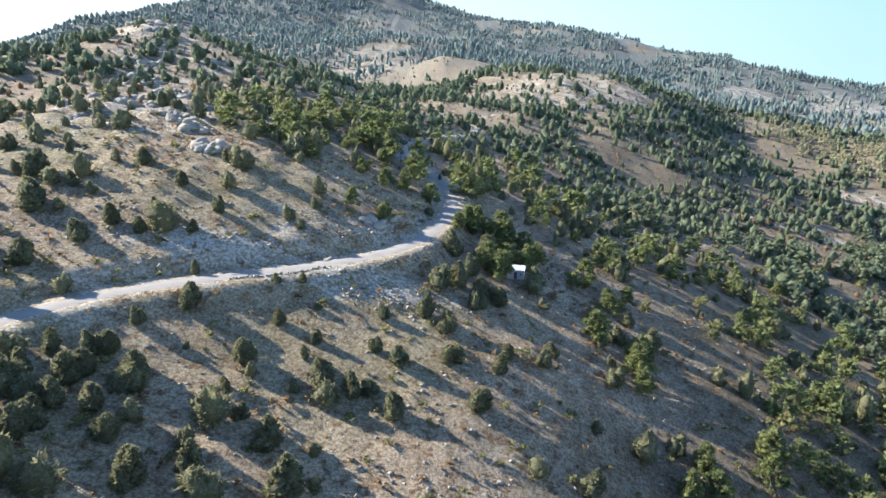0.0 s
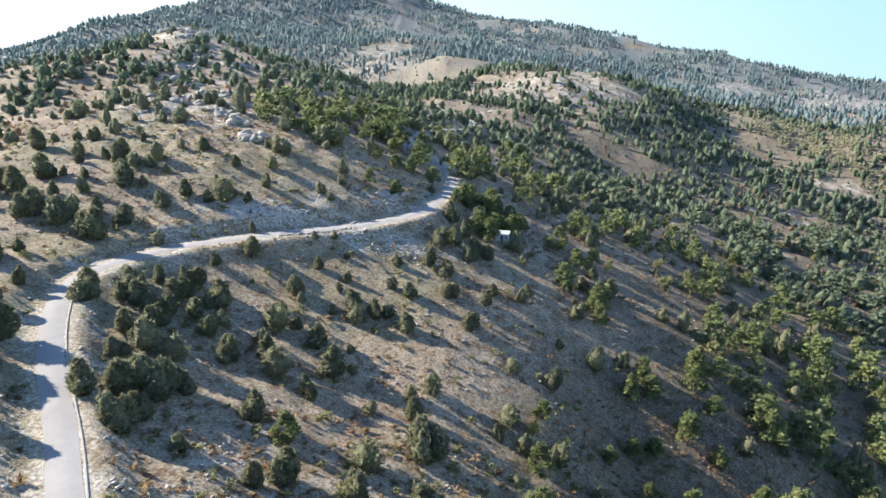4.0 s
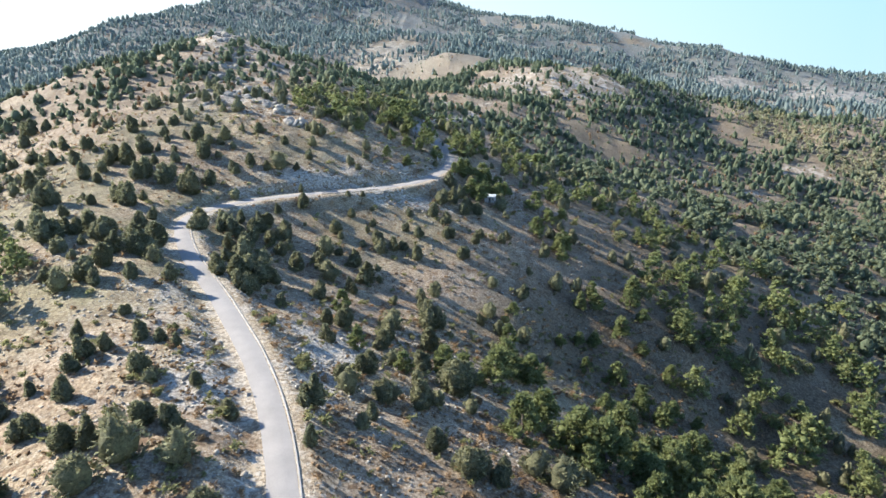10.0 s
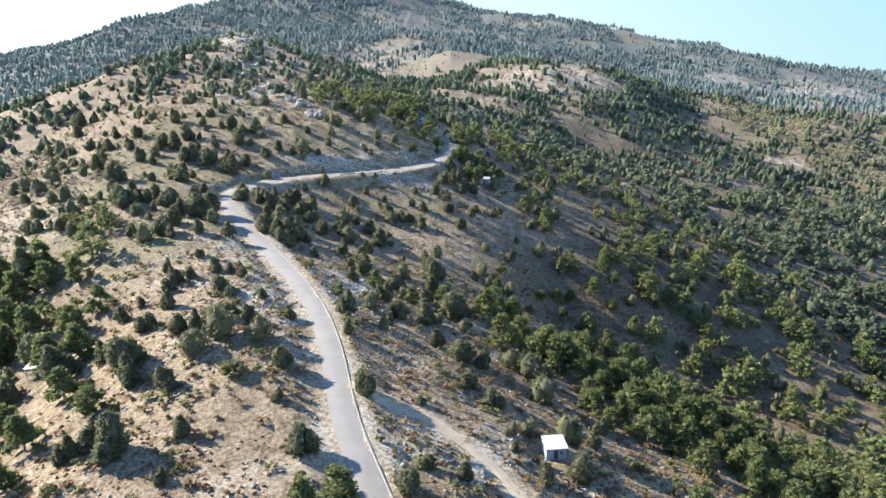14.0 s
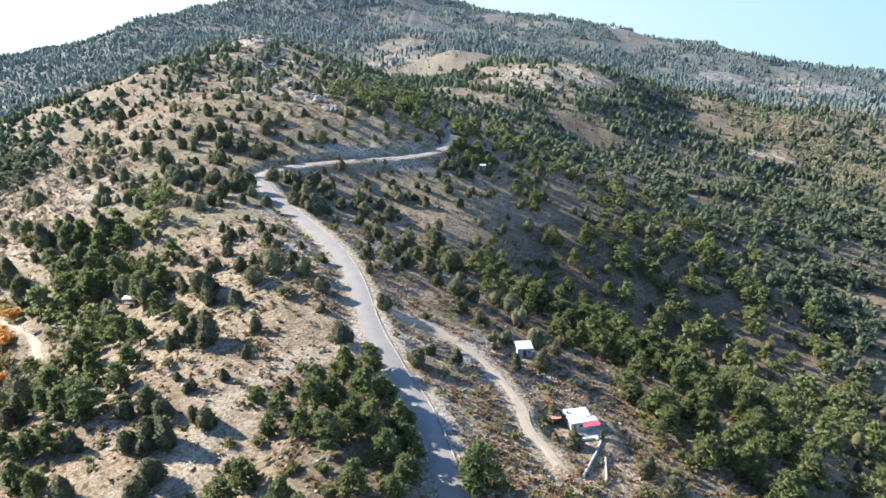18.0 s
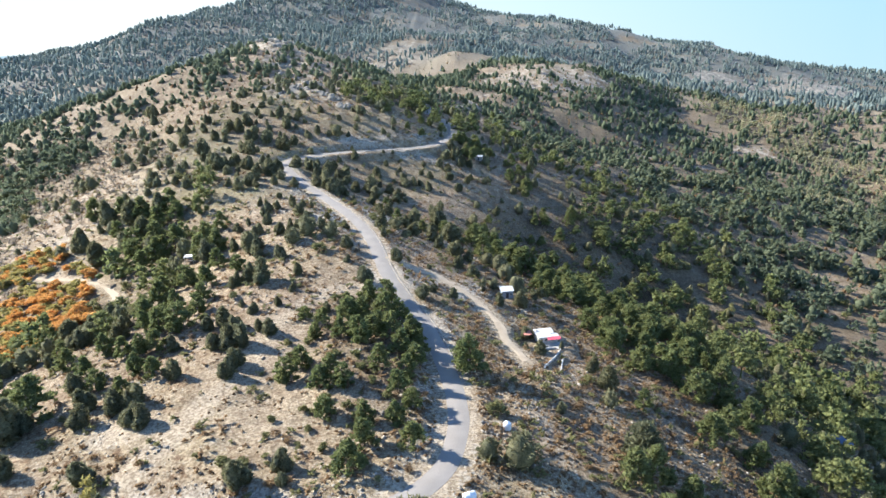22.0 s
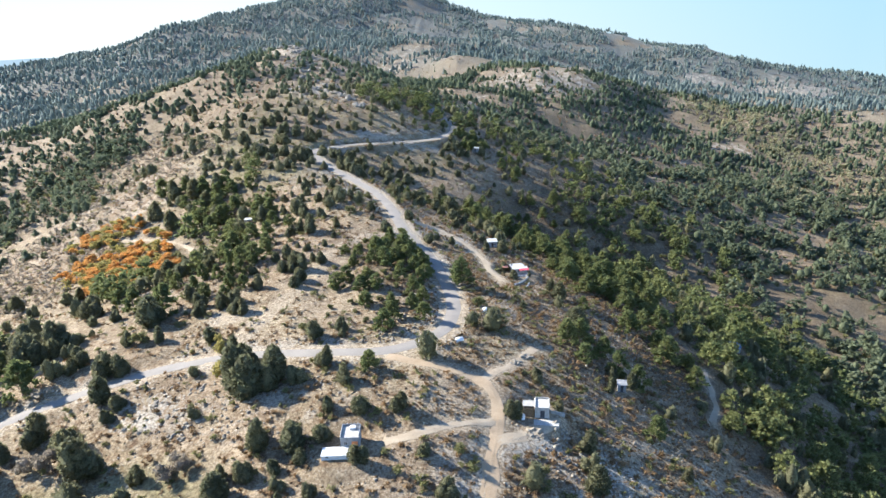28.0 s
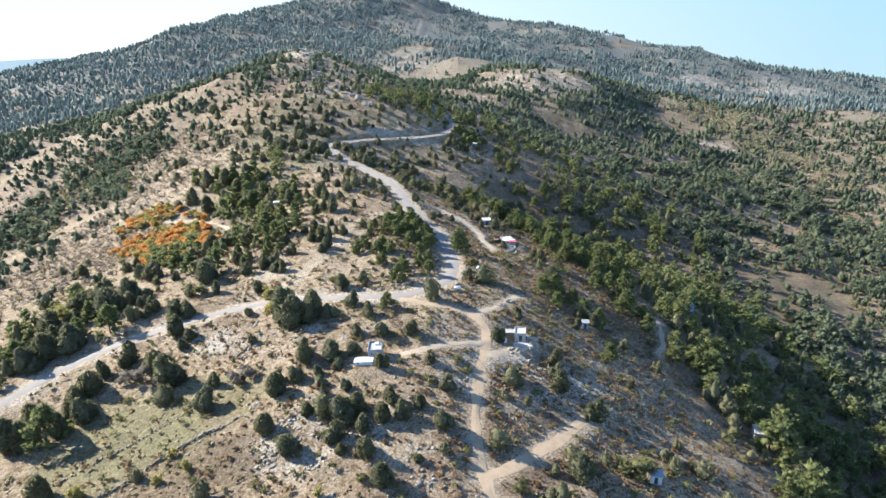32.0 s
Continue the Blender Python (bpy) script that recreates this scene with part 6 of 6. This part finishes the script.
thicket = scatter(16000, -390, -120, -110, 220, lambda x, y: patch(x, y, [(-195, -45, 40, 60, 0.9), (-215, 20, 35, 40, 0.7), (-180, 70, 50, 60, 0.35), (-230, 140, 45, 60, 0.6), (-290, 150, 50, 70, 0.7), (-330, 60, 60, 90, 0.7)]), 3.3, 107)
stand("bare_scrub", "bare_bush", thicket, g.uniform(1.8, 4.0, len(thicket)), g.uniform(1.0, 1.4, len(thicket)), 6, 0.18, 3, GREYBUSH, "grey leafless thicket below the orchard", False, False)
poplars = scatter(9000, 230, 620, 180, 800, lambda x, y: patch(x, y, [(370, 640, 38, 44, 1.0), (395, 580, 34, 48, 1.0), (412, 505, 34, 48, 1.0), (424, 450, 32, 38, 0.9), (440, 390, 40, 30, 0.6), (350, 330, 30, 40, 0.4)]), 5.6, 108, False)
stand("poplar_wood", "autumn_tree", poplars, g.uniform(7, 12, len(poplars)), g.uniform(0.7, 1.0, len(poplars)), 12, 0.12, 4, PALE, "pale yellow-green deciduous wood along the valley floor", False, False)


def stone_density(x, y):
    d = nearest(x, y, ROAD_LINE)[0]
    return (1 - patch(x, y, FIELDS)) * (1 - 0.85 * patch(x, y, [(-42, -112, 22, 32, 1.0)])) * np.clip(np.where((x < -18) & (y < -60), 0.14, 0.26) + 1.4 * patch(x, y, STONY) + 0.7 * (1 - smooth(4, 11, d)), 0, 1) * smooth(-0.6, 0.5, fbm(x, y, 9, 95, 3))


stones = scatter(210000, -150, 90, -250, 190, stone_density, 0.45, 106)
size = (0.11 + 0.55 * g.uniform(0, 1, len(stones)) ** 4.5) * (1 + 0.4 * patch(stones[:, 0], stones[:, 1], [(-38, 131, 40, 8, 1.0), (-14, 158, 10, 10, 1.0), (-23, 8, 8, 26, 0.8), (-42, -4, 10, 16, 0.7)]))
v, f = clumps(np.stack([stones[:, 0], stones[:, 1], height(stones[:, 0], stones[:, 1]) + size * 0.1], 1), size, g, 0.6)
tagged(new("scattered_stones", raw_mesh("scattered_stones", v, f, STONE)), "pale limestone stones strewn over dry ground", "stones", kind="stuff")


# limestone crags on the hill shoulder and the rock cut beside the road
def boulder_form(seed):
    g_ = np.random.default_rng(seed)
    v, f = finer(BALL_V, BALL_F)
    lumps = g_.normal(size=(13, 3))
    lumps /= np.linalg.norm(lumps, axis=1)[:, None]
    cut = np.min(np.stack([(0.56 + 0.05 * k) / np.maximum(v @ d, 1e-3) for k, d in enumerate(lumps)]), 0)
    v = v * np.minimum(1.0, np.where(cut > 0, cut, 1.0))[:, None] * g_.uniform(0.86, 1.08, (len(v), 1))
    return raw_mesh("boulder", v * np.array((1.35, 1.0, 0.8)), f, STONE)


BOULDERS = [boulder_form(k) for k in range(7)]


def crag(x, y, reach, tall, label="pale weathered limestone crag breaking through the slope", count=18):
    g_ = random.Random(int(abs(x) * 7 + abs(y)))
    o = thing("rock_outcrop", x, y, at(x, y), 0, label, "rock", "limestone crags")
    for _ in range(count):
        px, py, r_ = x + g_.uniform(-reach, reach), y + g_.uniform(-reach * 0.6, reach * 0.6), g_.uniform(0.25, 0.7) * tall
        ob = new("boulder", g_.choice(BOULDERS))
        ob.parent = o
        ob.matrix_basis = Matrix.LocRotScale((px - x, py - y, at(px, py) + 0.05 * r_ - o.location.z), Euler((g_.uniform(-0.5, 0.5), g_.uniform(-0.5, 0.5), g_.uniform(0, 6.28))), (r_ * g_.uniform(0.8, 1.3), r_, r_ * g_.uniform(0.8, 1.2)))


for x, y, reach, tall in ((-74, 190, 4.5, 2.8), (-67, 178, 3.5, 3.0), (-87, 201, 5, 2.4), (-112, 221, 6, 2.4), (-81, 197, 4, 2.2), (-121, 226, 5, 2.2), (-111, 196, 5, 1.8), (-160, 378, 8, 4.2), (-168, 395, 8, 4.0), (-152, 358, 8, 4.0), (-174, 384, 7, 3.6), (-140, 322, 8, 3.6), (-122, 262, 7, 3.4), (-104, 216, 6, 3.2), (-18.5, 161, 2.4, 2.6), (-15, 168, 2.2, 2.0),
        (-140, 300, 8, 3.6), (-130, 276, 7, 3.4), (-98, 232, 6, 3.2), (24, 156, 2, 1.2), (-150, 340, 6, 2.2), (-104, 250, 6, 2.0)):
    crag(x, y, reach, tall)
for x, y in ((-50, -132), (-44, -199), (-19, -232), (-30, -214), (28, -148), (24, -152), (-66, -163), (-58, -160), (3, -227), (44, -206), (-36, 138), (-29, 142), (33, -176), (12, -215), (-24, -222), (-60, -168), (-54, -172), (-57, -176), (-33, -208), (-30, -217), (-36, -220), (26, -178), (30, -179.5), (44, -188), (38, -182)):
    crag(x, y, 2.2, 0.9, "low heap of pale limestone boulders on dry ground", 12)
